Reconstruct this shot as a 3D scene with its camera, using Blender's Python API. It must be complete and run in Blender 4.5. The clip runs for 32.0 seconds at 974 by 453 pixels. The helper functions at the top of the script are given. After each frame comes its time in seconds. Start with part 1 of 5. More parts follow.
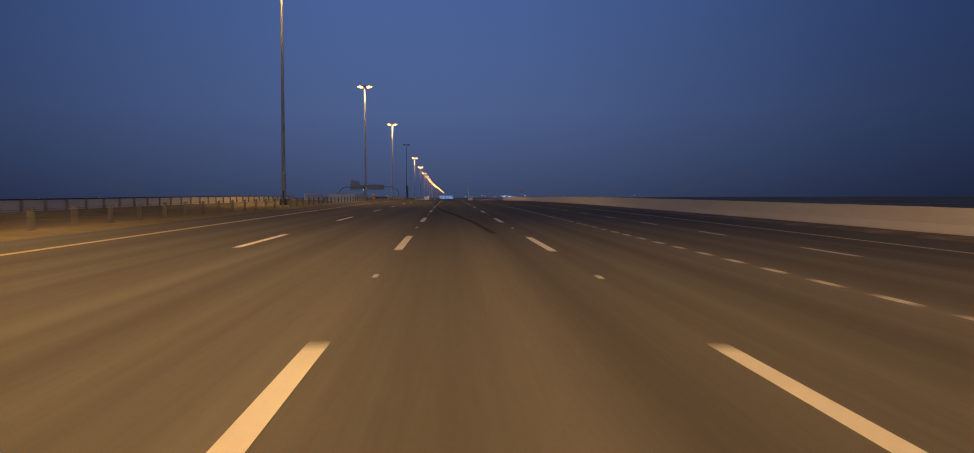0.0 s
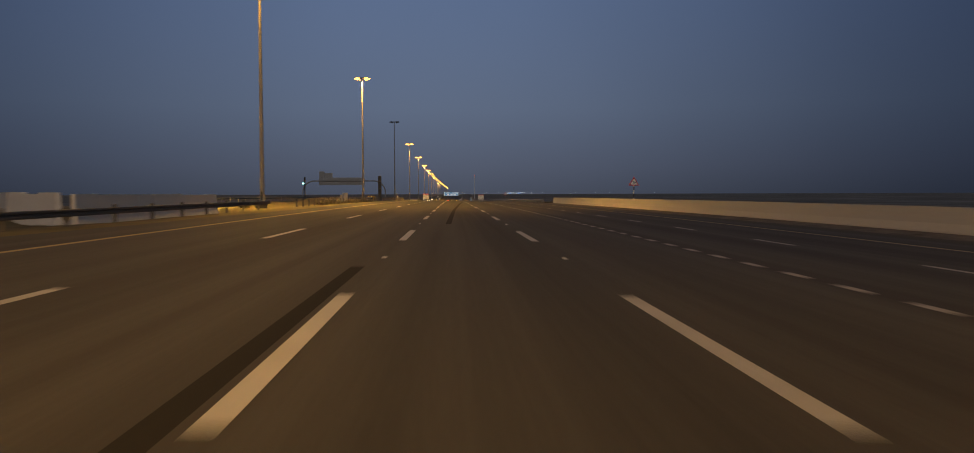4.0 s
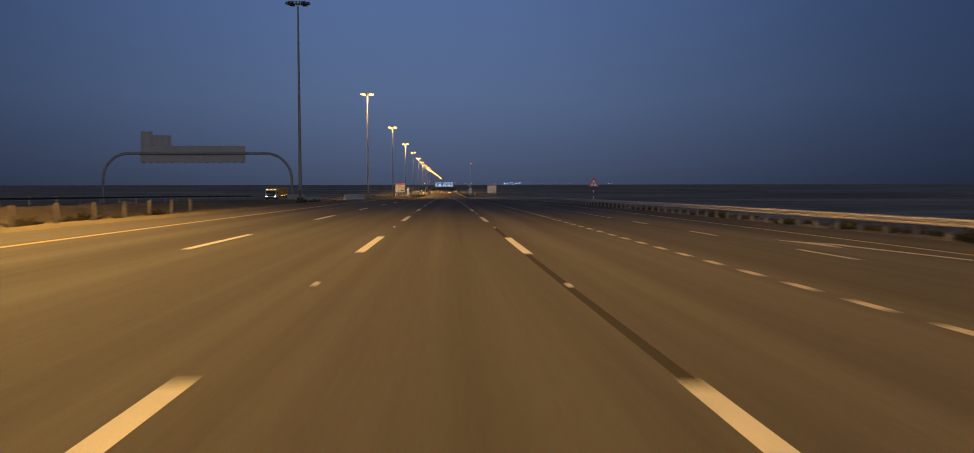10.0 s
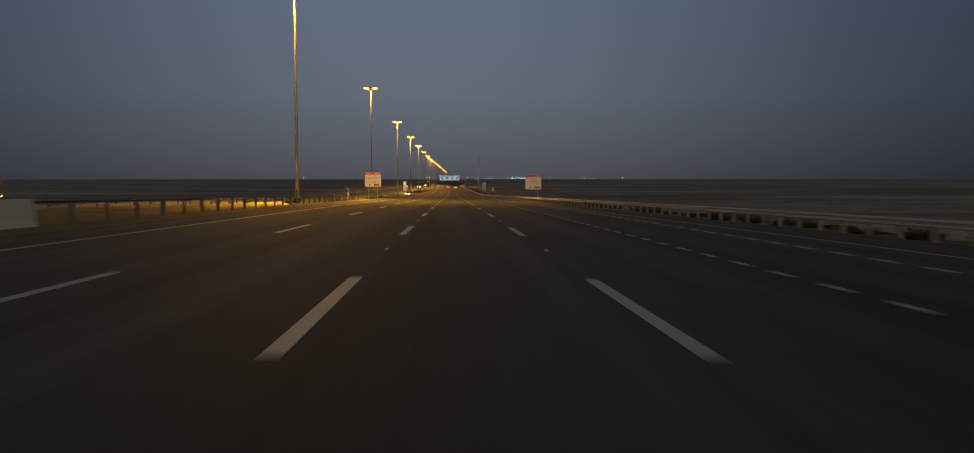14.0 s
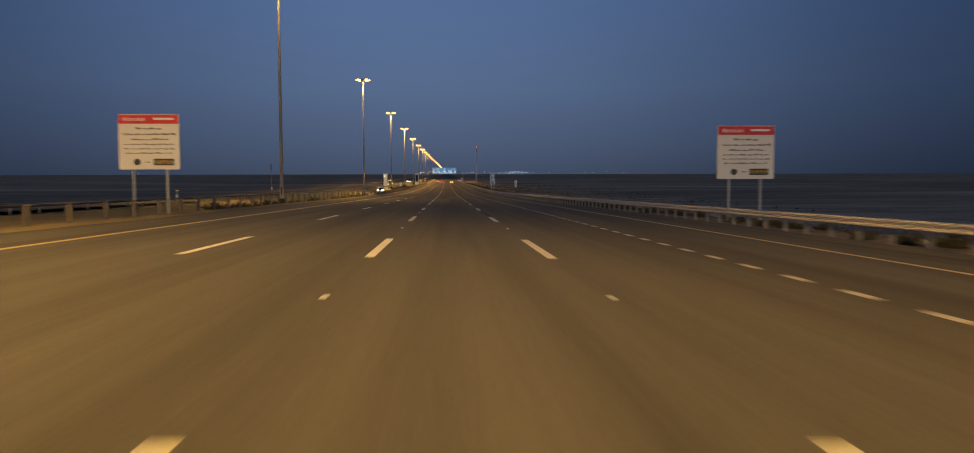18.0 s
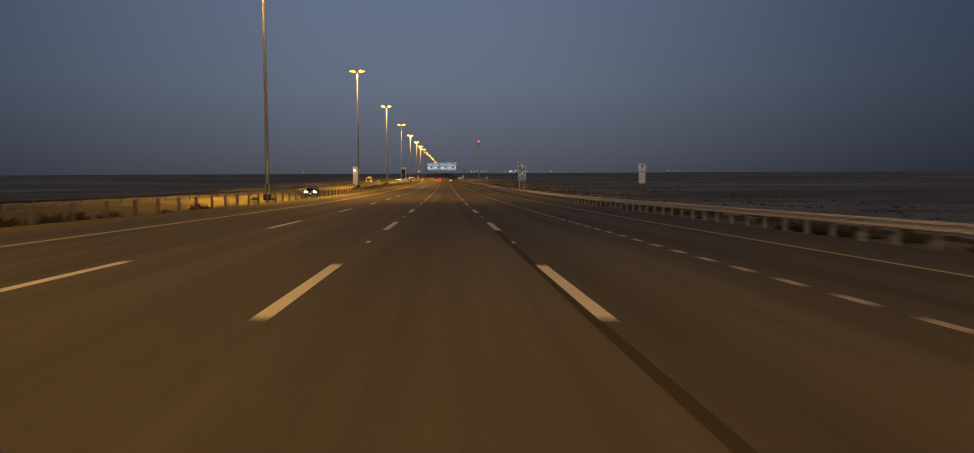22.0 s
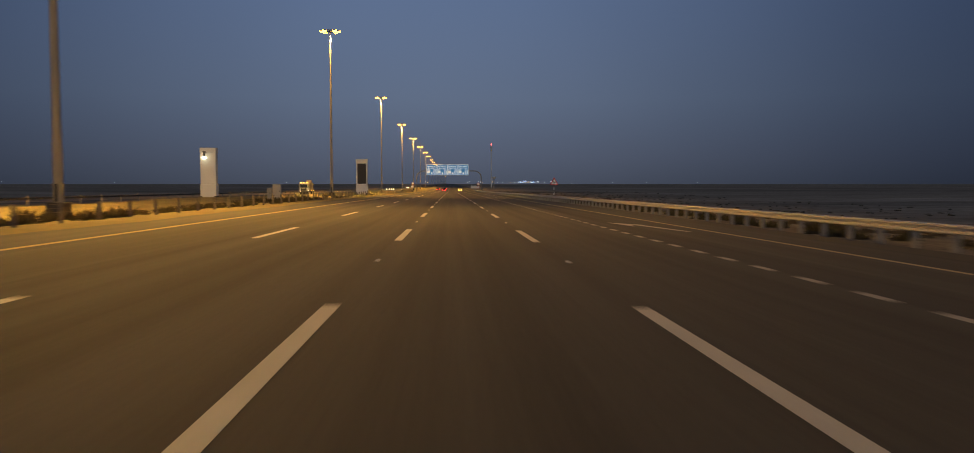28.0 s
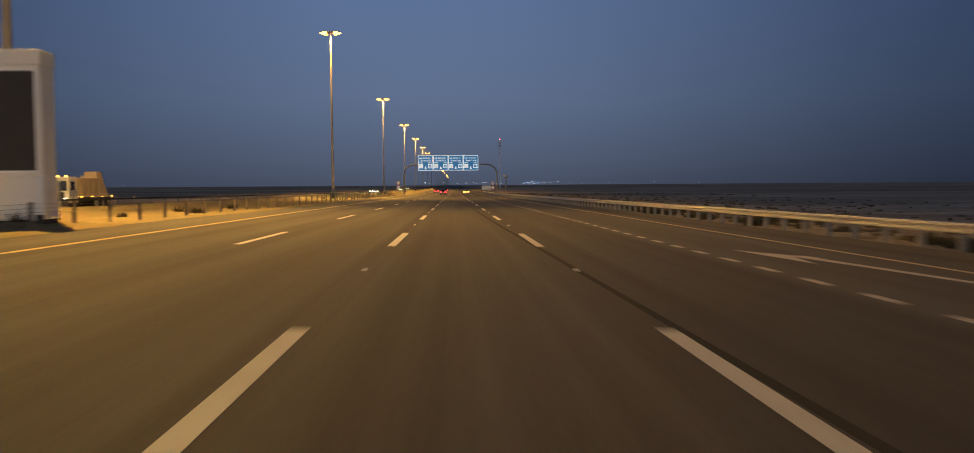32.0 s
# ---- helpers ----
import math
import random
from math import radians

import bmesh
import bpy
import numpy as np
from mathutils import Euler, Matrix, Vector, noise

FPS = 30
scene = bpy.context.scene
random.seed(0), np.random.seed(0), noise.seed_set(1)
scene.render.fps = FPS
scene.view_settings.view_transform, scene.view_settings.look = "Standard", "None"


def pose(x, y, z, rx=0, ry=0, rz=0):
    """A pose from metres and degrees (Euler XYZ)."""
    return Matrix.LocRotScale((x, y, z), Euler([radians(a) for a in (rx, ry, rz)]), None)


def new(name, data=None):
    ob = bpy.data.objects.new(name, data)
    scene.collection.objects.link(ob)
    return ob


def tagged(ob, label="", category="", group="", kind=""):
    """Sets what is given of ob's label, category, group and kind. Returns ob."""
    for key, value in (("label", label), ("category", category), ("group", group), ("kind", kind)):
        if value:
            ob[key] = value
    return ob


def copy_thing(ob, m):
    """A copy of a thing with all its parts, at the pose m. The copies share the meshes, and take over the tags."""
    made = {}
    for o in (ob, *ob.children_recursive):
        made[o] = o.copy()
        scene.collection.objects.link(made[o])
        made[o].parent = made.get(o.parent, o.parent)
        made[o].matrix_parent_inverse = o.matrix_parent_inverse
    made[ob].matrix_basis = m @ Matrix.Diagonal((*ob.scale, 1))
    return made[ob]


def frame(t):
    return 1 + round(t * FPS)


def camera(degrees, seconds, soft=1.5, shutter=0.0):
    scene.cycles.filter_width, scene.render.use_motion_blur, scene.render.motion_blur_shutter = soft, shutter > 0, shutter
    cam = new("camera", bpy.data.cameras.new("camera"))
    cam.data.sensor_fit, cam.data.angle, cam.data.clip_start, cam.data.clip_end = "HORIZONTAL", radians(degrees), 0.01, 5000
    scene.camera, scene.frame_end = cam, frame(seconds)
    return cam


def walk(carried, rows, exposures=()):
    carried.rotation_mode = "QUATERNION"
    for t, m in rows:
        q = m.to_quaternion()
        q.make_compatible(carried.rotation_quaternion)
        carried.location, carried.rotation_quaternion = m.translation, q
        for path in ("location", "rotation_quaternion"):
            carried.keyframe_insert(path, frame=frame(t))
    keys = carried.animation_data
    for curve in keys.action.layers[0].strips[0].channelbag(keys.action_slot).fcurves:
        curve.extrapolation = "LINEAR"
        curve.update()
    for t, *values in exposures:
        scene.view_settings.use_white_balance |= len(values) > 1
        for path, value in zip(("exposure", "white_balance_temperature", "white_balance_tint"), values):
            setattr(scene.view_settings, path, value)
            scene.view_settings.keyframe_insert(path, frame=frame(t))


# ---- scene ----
PATH = [  # seconds, x, y, z, yaw, pitch, roll
    (0, 1.17, -7.31, 1.134, -2.74, -2.16, -0.17), (1, 1.34, 23.45, 1.284, -2.61, -2.17, -0.05),
    (2, 1.42, 53.98, 1.414, -2.54, -2.21, -0.09), (3, 1.42, 84.59, 1.510, -2.38, -2.33, -0.18),
    (6, 1.25, 177.31, 1.473, -2.57, -2.59, -0.03), (7, 1.35, 208.22, 1.357, -2.78, -2.75, -0.04),
    (8, 1.52, 239.30, 1.211, -2.91, -2.86, -0.01), (9, 1.72, 269.93, 1.035, -2.99, -2.99, -0.04),
    (10, 1.87, 300.21, 0.821, -2.85, -3.07, -0.07), (11, 1.90, 330.38, 0.568, -2.64, -3.17, -0.13),
    (12, 1.79, 360.23, 0.279, -2.46, -3.29, -0.08), (13, 1.64, 389.62, -0.048, -2.35, -3.28, -0.06),
    (14, 1.48, 419.29, -0.433, -2.48, -3.44, -0.02), (17, 1.33, 506.58, -1.879, -2.80, -3.59, 0.20),
    (18, 1.54, 535.69, -2.432, -2.81, -3.77, -0.10), (19, 1.61, 564.76, -2.995, -2.73, -3.76, -0.12),
    (20, 1.57, 594.21, -3.573, -2.87, -3.80, 0.00), (21, 1.74, 622.70, -4.134, -3.13, -3.82, -0.12),
    (22, 1.94, 651.36, -4.695, -2.89, -3.81, -0.25), (23, 1.91, 679.62, -5.228, -2.65, -3.74, -0.15),
    (24, 1.82, 707.82, -5.716, -2.57, -3.64, -0.17), (25, 1.77, 735.81, -6.128, -2.57, -3.46, -0.20),
    (28, 1.40, 818.37, -6.934, -2.50, -3.03, 0.00), (29, 1.43, 845.87, -7.124, -2.58, -3.01, -0.11),
    (30, 1.50, 872.97, -7.299, -2.67, -2.95, -0.21), (31, 1.59, 900.54, -7.474, -2.50, -2.95, -0.31),
    (32, 1.54, 927.91, -7.650, -2.28, -2.95, -0.37),
]
EXPOSURES = [  # seconds, stops, kelvin, tint
    (0, -0.27, 5250, 19), (1, -0.06, 5550, 8), (2, -0.05, 6350, 8), (3, 0.03, 7300, 7), (6, 0.06, 7050, 7), (7, 0.04, 6100, 5), (8, 0.02, 6050, 7), (9, -0.01, 6100, 7), (10, -0.01, 5850, 9),
    (11, -0.06, 5200, 13), (12, -0.01, 5950, 4), (13, 0.02, 8700, 4), (14, 0.07, 9400, 5), (17, 0.13, 7250, 8), (18, 0.04, 5950, 4), (19, 0.01, 5450, 2), (20, 0.07, 6800, 3), (21, 0.13, 8400, 6),
    (22, 0.16, 8350, 6), (23, 0.17, 9250, 1), (24, 0.19, 9700, 7), (25, -0.06, 9400, 6), (28, 0.13, 7200, 6), (29, 0.2, 7450, 7), (30, 0.21, 6800, 5), (31, 0.19, 6500, 7), (32, 0.18, 6600, 6),
]

cam = camera(61.36, 32.0, soft=0.9, shutter=0.5)
walk(cam, [(t, pose(x, y, z, 90 + pitch, 0, yaw) @ pose(0, 0, 0, 0, 0, roll)) for t, x, y, z, yaw, pitch, roll in PATH], EXPOSURES)

# ---- sky: dusk, deep blue above, greyer and darker towards the ground ----
world = bpy.data.worlds.new("dusk")
scene.world = world
world.use_nodes = True
wn, wl = world.node_tree.nodes, world.node_tree.links
back = wn["Background"]
coord = wn.new("ShaderNodeTexCoord")
split = wn.new("ShaderNodeSeparateXYZ")
ramp = wn.new("ShaderNodeValToRGB")
wl.new(coord.outputs["Generated"], split.inputs[0])
wl.new(split.outputs["Z"], ramp.inputs[0])
stops = [(0.0, (0.058, 0.071, 0.112)), (0.03, (0.074, 0.092, 0.149)), (0.10, (0.096, 0.131, 0.220)), (0.24, (0.100, 0.152, 0.292)), (0.6, (0.090, 0.118, 0.190)), (1.0, (0.090, 0.112, 0.160))]
ramp.color_ramp.elements[0].position, ramp.color_ramp.elements[1].position = 0.0, 1.0
for pos, _ in stops[1:-1]:
    ramp.color_ramp.elements.new(pos)
for el, (pos, col) in zip(ramp.color_ramp.elements, stops):
    el.position, el.color = pos, (*col, 1)
# the sky is brightest ahead, a little to the left, and darkens away from it
side = wn.new("ShaderNodeVectorMath")
side.operation = "DOT_PRODUCT"
side.inputs[1].default_value = (math.sin(radians(-2)), math.cos(radians(-2)), 0.06)
wl.new(coord.outputs["Generated"], side.inputs[0])
clear = wn.new("ShaderNodeMath")
clear.operation = "MAXIMUM"
clear.inputs[1].default_value = 0.0
wl.new(side.outputs["Value"], clear.inputs[0])
power = wn.new("ShaderNodeMath")
power.operation = "POWER"
power.inputs[1].default_value = 9.5
wl.new(clear.outputs[0], power.inputs[0])
fade = wn.new("ShaderNodeVectorMath")
fade.operation = "MULTIPLY_ADD"
fade.inputs[1].default_value, fade.inputs[2].default_value = (0.86, 0.84, 0.79), (0.205, 0.240, 0.300)
wl.new(power.outputs[0], fade.inputs[0])
haze = wn.new("ShaderNodeTexNoise")
haze.inputs["Scale"].default_value, haze.inputs["Detail"].default_value = 2.2, 4
wl.new(coord.outputs["Generated"], haze.inputs["Vector"])
hz = wn.new("ShaderNodeMapRange")
hz.inputs["To Min"].default_value, hz.inputs["To Max"].default_value = 0.9, 1.1
wl.new(haze.outputs["Fac"], hz.inputs["Value"])
mul = wn.new("ShaderNodeVectorMath")
mul.operation = "SCALE"
wl.new(fade.outputs[0], mul.inputs[0])
wl.new(hz.outputs[0], mul.inputs["Scale"])
tone = wn.new("ShaderNodeVectorMath")
tone.operation = "MULTIPLY"
wl.new(ramp.outputs[0], tone.inputs[0])
wl.new(mul.outputs[0], tone.inputs[1])
# an unseen low glow behind the walk, added to brighten faces turned there
west = wn.new("ShaderNodeVectorMath")
west.operation = "DOT_PRODUCT"
west.inputs[1].default_value = (0.10, -0.99, 0.08)
wl.new(coord.outputs["Generated"], west.inputs[0])
west_clear = wn.new("ShaderNodeMath")
west_clear.operation = "MAXIMUM"
west_clear.inputs[1].default_value = 0.0
wl.new(west.outputs["Value"], west_clear.inputs[0])
west_power = wn.new("ShaderNodeMath")
west_power.operation = "POWER"
west_power.inputs[1].default_value = 2.5
wl.new(west_clear.outputs[0], west_power.inputs[0])
arch = wn.new("ShaderNodeValToRGB")
wl.new(split.outputs["Z"], arch.inputs[0])
glow_stops = [(0.0, (1.25, 1.05, 0.92)), (0.10, (1.25, 1.13, 1.05)), (0.26, (0.36, 0.39, 0.45)), (0.7, (0.0, 0.0, 0.0))]
arch.color_ramp.elements[0].position, arch.color_ramp.elements[1].position = 0.0, 0.7
for pos, _ in glow_stops[1:-1]:
    arch.color_ramp.elements.new(pos)
for el, (pos, col) in zip(arch.color_ramp.elements, glow_stops):
    el.position, el.color = pos, (*col, 1)
rear_glow = wn.new("ShaderNodeVectorMath")
rear_glow.operation = "SCALE"
wl.new(arch.outputs[0], rear_glow.inputs[0])
wl.new(west_power.outputs[0], rear_glow.inputs["Scale"])
whole = wn.new("ShaderNodeVectorMath")
whole.operation = "ADD"
wl.new(tone.outputs[0], whole.inputs[0])
wl.new(rear_glow.outputs[0], whole.inputs[1])
wl.new(whole.outputs[0], back.inputs[0])
back.inputs[1].default_value = 1.0
SODIUM = (1.0, 0.53, 0.10)
LAMP_WATTS = 32000.0


# ---- materials ----
def material(name, base, rough=0.8, metal=0.0, other=None, scale=1.0, detail=None, bump=0.0, stretch=(1, 1, 1), amount=0.5, spec=0.5, glow=None, vary=0.0):
    """A surface with two scales of variation; sizes in metres."""
    m = bpy.data.materials.new(name)
    m.use_nodes = True
    n, l = m.node_tree.nodes, m.node_tree.links
    b = n["Principled BSDF"]
    b.inputs["Roughness"].default_value, b.inputs["Metallic"].default_value = rough, metal
    b.inputs["Specular IOR Level"].default_value = spec
    b.inputs["Base Color"].default_value = (*base, 1)
    if glow:
        b.inputs["Emission Color"].default_value, b.inputs["Emission Strength"].default_value = (*glow[0], 1), glow[1]
    if other is None:
        return m
    geo = n.new("ShaderNodeNewGeometry")
    mp = n.new("ShaderNodeMapping")
    mp.inputs["Scale"].default_value = stretch
    l.new(geo.outputs["Position"], mp.inputs["Vector"])
    big, fine = n.new("ShaderNodeTexNoise"), n.new("ShaderNodeTexNoise")
    big.inputs["Scale"].default_value, fine.inputs["Scale"].default_value = 1.0 / scale, 1.0 / (detail or scale / 12)
    big.inputs["Detail"].default_value, fine.inputs["Detail"].default_value = 5, 4
    l.new(mp.outputs[0], big.inputs["Vector"])
    l.new(geo.outputs["Position"], fine.inputs["Vector"])
    add = n.new("ShaderNodeMath")
    add.operation = "ADD"
    l.new(big.outputs["Fac"], add.inputs[0])
    l.new(fine.outputs["Fac"], add.inputs[1])
    rng = n.new("ShaderNodeMapRange")
    rng.inputs["From Min"].default_value, rng.inputs["From Max"].default_value = 1 - amount, 1 + amount
    l.new(add.outputs[0], rng.inputs["Value"])
    mix = n.new("ShaderNodeMix")
    mix.data_type = "RGBA"
    mix.inputs["A"].default_value, mix.inputs["B"].default_value = (*base, 1), (*other, 1)
    l.new(rng.outputs[0], mix.inputs["Factor"])
    out = mix.outputs["Result"]
    if vary:
        info = n.new("ShaderNodeObjectInfo")
        hue = n.new("ShaderNodeHueSaturation")
        r2 = n.new("ShaderNodeMapRange")
        r2.inputs["To Min"].default_value, r2.inputs["To Max"].default_value = 1 - vary, 1 + vary
        l.new(info.outputs["Random"], r2.inputs["Value"])
        l.new(r2.outputs[0], hue.inputs["Value"])
        l.new(out, hue.inputs["Color"])
        out = hue.outputs["Color"]
    l.new(out, b.inputs["Base Color"])
    if bump:
        bp = n.new("ShaderNodeBump")
        bp.inputs["Strength"].default_value, bp.inputs["Distance"].default_value = 0.6, bump
        l.new(fine.outputs["Fac"], bp.inputs["Height"])
        l.new(bp.outputs[0], b.inputs["Normal"])
    return m


ASPHALT = material("asphalt", (0.051, 0.050, 0.048), 0.8, other=(0.096, 0.092, 0.085), scale=1.3, detail=0.05, bump=0.004, stretch=(1, 0.03, 1), amount=0.35, spec=0.25)
# long streaks of wear along the lanes
an, al = ASPHALT.node_tree.nodes, ASPHALT.node_tree.links
pos = an.new("ShaderNodeNewGeometry")
lay = an.new("ShaderNodeMapping")
lay.inputs["Scale"].default_value = (1, 0.006, 1)
streak = an.new("ShaderNodeTexNoise")
streak.inputs["Scale"].default_value, streak.inputs["Detail"].default_value, streak.inputs["Roughness"].default_value = 0.8, 6, 0.6
al.new(pos.outputs["Position"], lay.inputs["Vector"])
al.new(lay.outputs[0], streak.inputs["Vector"])
level = an.new("ShaderNodeMapRange")
level.inputs["From Min"].default_value, level.inputs["From Max"].default_value = 0.3, 0.7
level.inputs["To Min"].default_value, level.inputs["To Max"].default_value = 0.72, 1.5
al.new(streak.outputs["Fac"], level.inputs["Value"])
# the car's headlight pool painted into the colour: middle lane paler, sides darker
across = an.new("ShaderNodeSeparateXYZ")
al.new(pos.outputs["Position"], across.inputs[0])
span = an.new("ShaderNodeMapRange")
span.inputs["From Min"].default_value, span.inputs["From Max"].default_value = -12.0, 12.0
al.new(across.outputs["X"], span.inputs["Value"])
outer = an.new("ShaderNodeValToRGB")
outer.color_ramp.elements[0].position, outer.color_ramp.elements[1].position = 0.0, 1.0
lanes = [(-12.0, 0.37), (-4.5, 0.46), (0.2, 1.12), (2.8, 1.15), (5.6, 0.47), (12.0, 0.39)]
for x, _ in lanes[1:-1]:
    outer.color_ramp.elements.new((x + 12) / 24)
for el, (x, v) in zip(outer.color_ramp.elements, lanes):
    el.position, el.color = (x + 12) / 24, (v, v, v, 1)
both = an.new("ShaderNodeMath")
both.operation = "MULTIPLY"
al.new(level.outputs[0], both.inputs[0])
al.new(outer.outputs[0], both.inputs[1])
wear_and_beam = an.new("ShaderNodeHueSaturation")
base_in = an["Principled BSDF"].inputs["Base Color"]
al.new(base_in.links[0].from_socket, wear_and_beam.inputs["Color"])
al.new(both.outputs[0], wear_and_beam.inputs["Value"])
al.new(wear_and_beam.outputs[0], base_in)
SHOULDER = material("shoulder_asphalt", (0.060, 0.055, 0.048), 0.85, other=(0.105, 0.092, 0.074), scale=3.0, detail=0.06, bump=0.005, stretch=(1, 0.15, 1), amount=0.4)
TAR = material("dark_tar_seam", (0.037, 0.035, 0.031), 0.9, other=(0.058, 0.055, 0.049), scale=1.5, detail=0.05, stretch=(1, 0.1, 1), amount=0.5, spec=0.08)
SKID = material("faint_tyre_mark", (0.040, 0.038, 0.034), 0.88, other=(0.062, 0.059, 0.053), scale=0.6, detail=0.05, stretch=(1, 0.15, 1), amount=0.4, spec=0.1)
PAINT = material("white_road_paint", (0.76, 0.74, 0.70), 0.6, other=(0.52, 0.50, 0.46), scale=0.8, detail=0.04, amount=0.55, vary=0.12)
PAINT_OLD = material("worn_white_paint", (0.62, 0.59, 0.55), 0.65, other=(0.36, 0.34, 0.31), scale=0.7, detail=0.04, amount=0.5)
PAINT_YELLOW = material("yellow_road_paint", (0.56, 0.44, 0.18), 0.6, other=(0.38, 0.30, 0.13), scale=1.2, detail=0.05, amount=0.5)
SAND = material("desert_sand", (0.162, 0.136, 0.080), 0.95, other=(0.268, 0.230, 0.138), scale=3.0, detail=0.25, bump=0.05, amount=0.4, spec=0.05)
GRAVEL = material("grey_gravel_verge", (0.12, 0.105, 0.088), 0.95, other=(0.32, 0.285, 0.24), scale=2.5, detail=0.3, bump=0.03, amount=0.3, spec=0.05)
PLAIN = material("dark_desert_plain", (0.34, 0.275, 0.215), 0.95, other=(0.60, 0.50, 0.40), scale=7.0, detail=1.1, bump=0.1, stretch=(0.45, 1, 1), amount=0.3, spec=0.0)
# long pale streaks of salt crust lie across the plain
pn, pl = PLAIN.node_tree.nodes, PLAIN.node_tree.links
spot = pn.new("ShaderNodeNewGeometry")
lie = pn.new("ShaderNodeMapping")
lie.inputs["Scale"].default_value = (0.28, 1, 1)
pl.new(spot.outputs["Position"], lie.inputs["Vector"])
salt = pn.new("ShaderNodeTexNoise")
salt.inputs["Scale"].default_value, salt.inputs["Detail"].default_value, salt.inputs["Roughness"].default_value = 1 / 75, 6, 0.62
pl.new(lie.outputs[0], salt.inputs["Vector"])
crust = pn.new("ShaderNodeValToRGB")
crust.color_ramp.elements[0].position, crust.color_ramp.elements[0].color = 0.40, (0.70, 0.70, 0.70, 1)
crust.color_ramp.elements[1].position, crust.color_ramp.elements[1].color = 0.72, (1.55, 1.55, 1.55, 1)
mid_tone = crust.color_ramp.elements.new(0.55)
mid_tone.color = (1.05, 1.0, 0.96, 1)
pl.new(salt.outputs["Fac"], crust.inputs[0])
over = pn.new("ShaderNodeMix")
over.data_type, over.blend_type = "RGBA", "MULTIPLY"
over.inputs["Factor"].default_value = 1.0
plain_in = pn["Principled BSDF"].inputs["Base Color"]
pl.new(plain_in.links[0].from_socket, over.inputs["A"])
pl.new(crust.outputs[0], over.inputs["B"])
pl.new(over.outputs["Result"], plain_in)
CONCRETE = material("concrete", (0.40, 0.37, 0.33), 0.85, other=(0.28, 0.26, 0.23), scale=1.6, detail=0.12, bump=0.004, amount=0.45)
PARAPET = material("painted_concrete", (0.74, 0.70, 0.64), 0.8, other=(0.62, 0.58, 0.52), scale=2.5, detail=0.15, bump=0.003, stretch=(1, 0.4, 2), amount=0.45)
STEEL = material("galvanised_steel", (0.42, 0.42, 0.41), 0.5, 0.7, other=(0.28, 0.27, 0.25), scale=0.9, detail=0.08, amount=0.5)
RAIL = material("weathered_rail_steel", (0.68, 0.645, 0.64), 0.5, 0.15, other=(0.56, 0.53, 0.52), scale=1.4, detail=0.1, amount=0.5)
POST = material("rail_post_steel", (0.32, 0.305, 0.29), 0.7, 0.1, other=(0.20, 0.19, 0.175), scale=0.4, detail=0.06, amount=0.5)
DARK_POST = material("dark_weathered_post", (0.10, 0.088, 0.075), 0.8, other=(0.18, 0.15, 0.12), scale=0.4, detail=0.05, amount=0.5)
BLACK = material("black_paint", (0.018, 0.018, 0.018), 0.6, other=(0.035, 0.033, 0.030), scale=0.6, detail=0.05, amount=0.5)
MAST_STEEL = material("mast_steel", (0.28, 0.263, 0.24), 0.6, 0.0, other=(0.20, 0.19, 0.172), scale=1.5, detail=0.1, amount=0.5)
WHITE = material("white_sheeting", (0.93, 0.92, 0.90), 0.5, other=(0.88, 0.87, 0.85), scale=0.8, detail=0.1, amount=0.5)
CREAM = material("cream_enamel", (0.84, 0.81, 0.75), 0.5, other=(0.74, 0.71, 0.65), scale=1.0, detail=0.1, amount=0.5)
ENAMEL = material("dusty_grey_enamel", (0.52, 0.49, 0.45), 0.55, other=(0.40, 0.37, 0.33), scale=0.6, detail=0.06, amount=0.5)
RED = material("red_sheeting", (0.68, 0.035, 0.03), 0.5, other=(0.55, 0.03, 0.03), scale=0.6, detail=0.08, amount=0.5)
BLUE = material("blue_sheeting", (0.03, 0.20, 0.55), 0.45, other=(0.03, 0.16, 0.45), scale=0.7, detail=0.08, amount=0.5)
TEAL = material("teal_blue_sheeting", (0.03, 0.22, 0.36), 0.45, other=(0.03, 0.18, 0.30), scale=0.7, detail=0.08, amount=0.5)
YELLOW = material("yellow_sheeting", (0.75, 0.45, 0.02), 0.5, other=(0.6, 0.36, 0.02), scale=0.5, detail=0.06, amount=0.5)
LETTER = material("dark_lettering", (0.05, 0.05, 0.05), 0.6)
RUBBER = material("tyre_rubber", (0.02, 0.02, 0.02), 0.9)
GLASS_DARK = material("dark_window_glass", (0.015, 0.017, 0.02), 0.08)
BUSH = material("dry_shrub", (0.045, 0.042, 0.020), 0.9, other=(0.09, 0.075, 0.035), scale=0.3, detail=0.05, amount=0.5)
TUSSOCK = material("grey_brown_tussock", (0.085, 0.072, 0.052), 0.95, other=(0.15, 0.125, 0.09), scale=0.5, detail=0.05, amount=0.5, spec=0.05)
LAMP_GLOW = material("sodium_lamp", (0.9, 0.7, 0.4), 0.4, glow=((1.0, 0.36, 0.045), 15.0))
PAINT_EDGE = material("worn_yellow_paint", (0.64, 0.53, 0.30), 0.65, other=(0.42, 0.34, 0.20), scale=0.7, detail=0.04, amount=0.5)
GANTRY = material("weathered_gantry_steel", (0.40, 0.38, 0.36), 0.7, 0.0, other=(0.31, 0.295, 0.28), scale=1.5, detail=0.1, amount=0.5)
LAMP_OFF = material("unlit_lamp_glass", (0.12, 0.12, 0.12), 0.25)


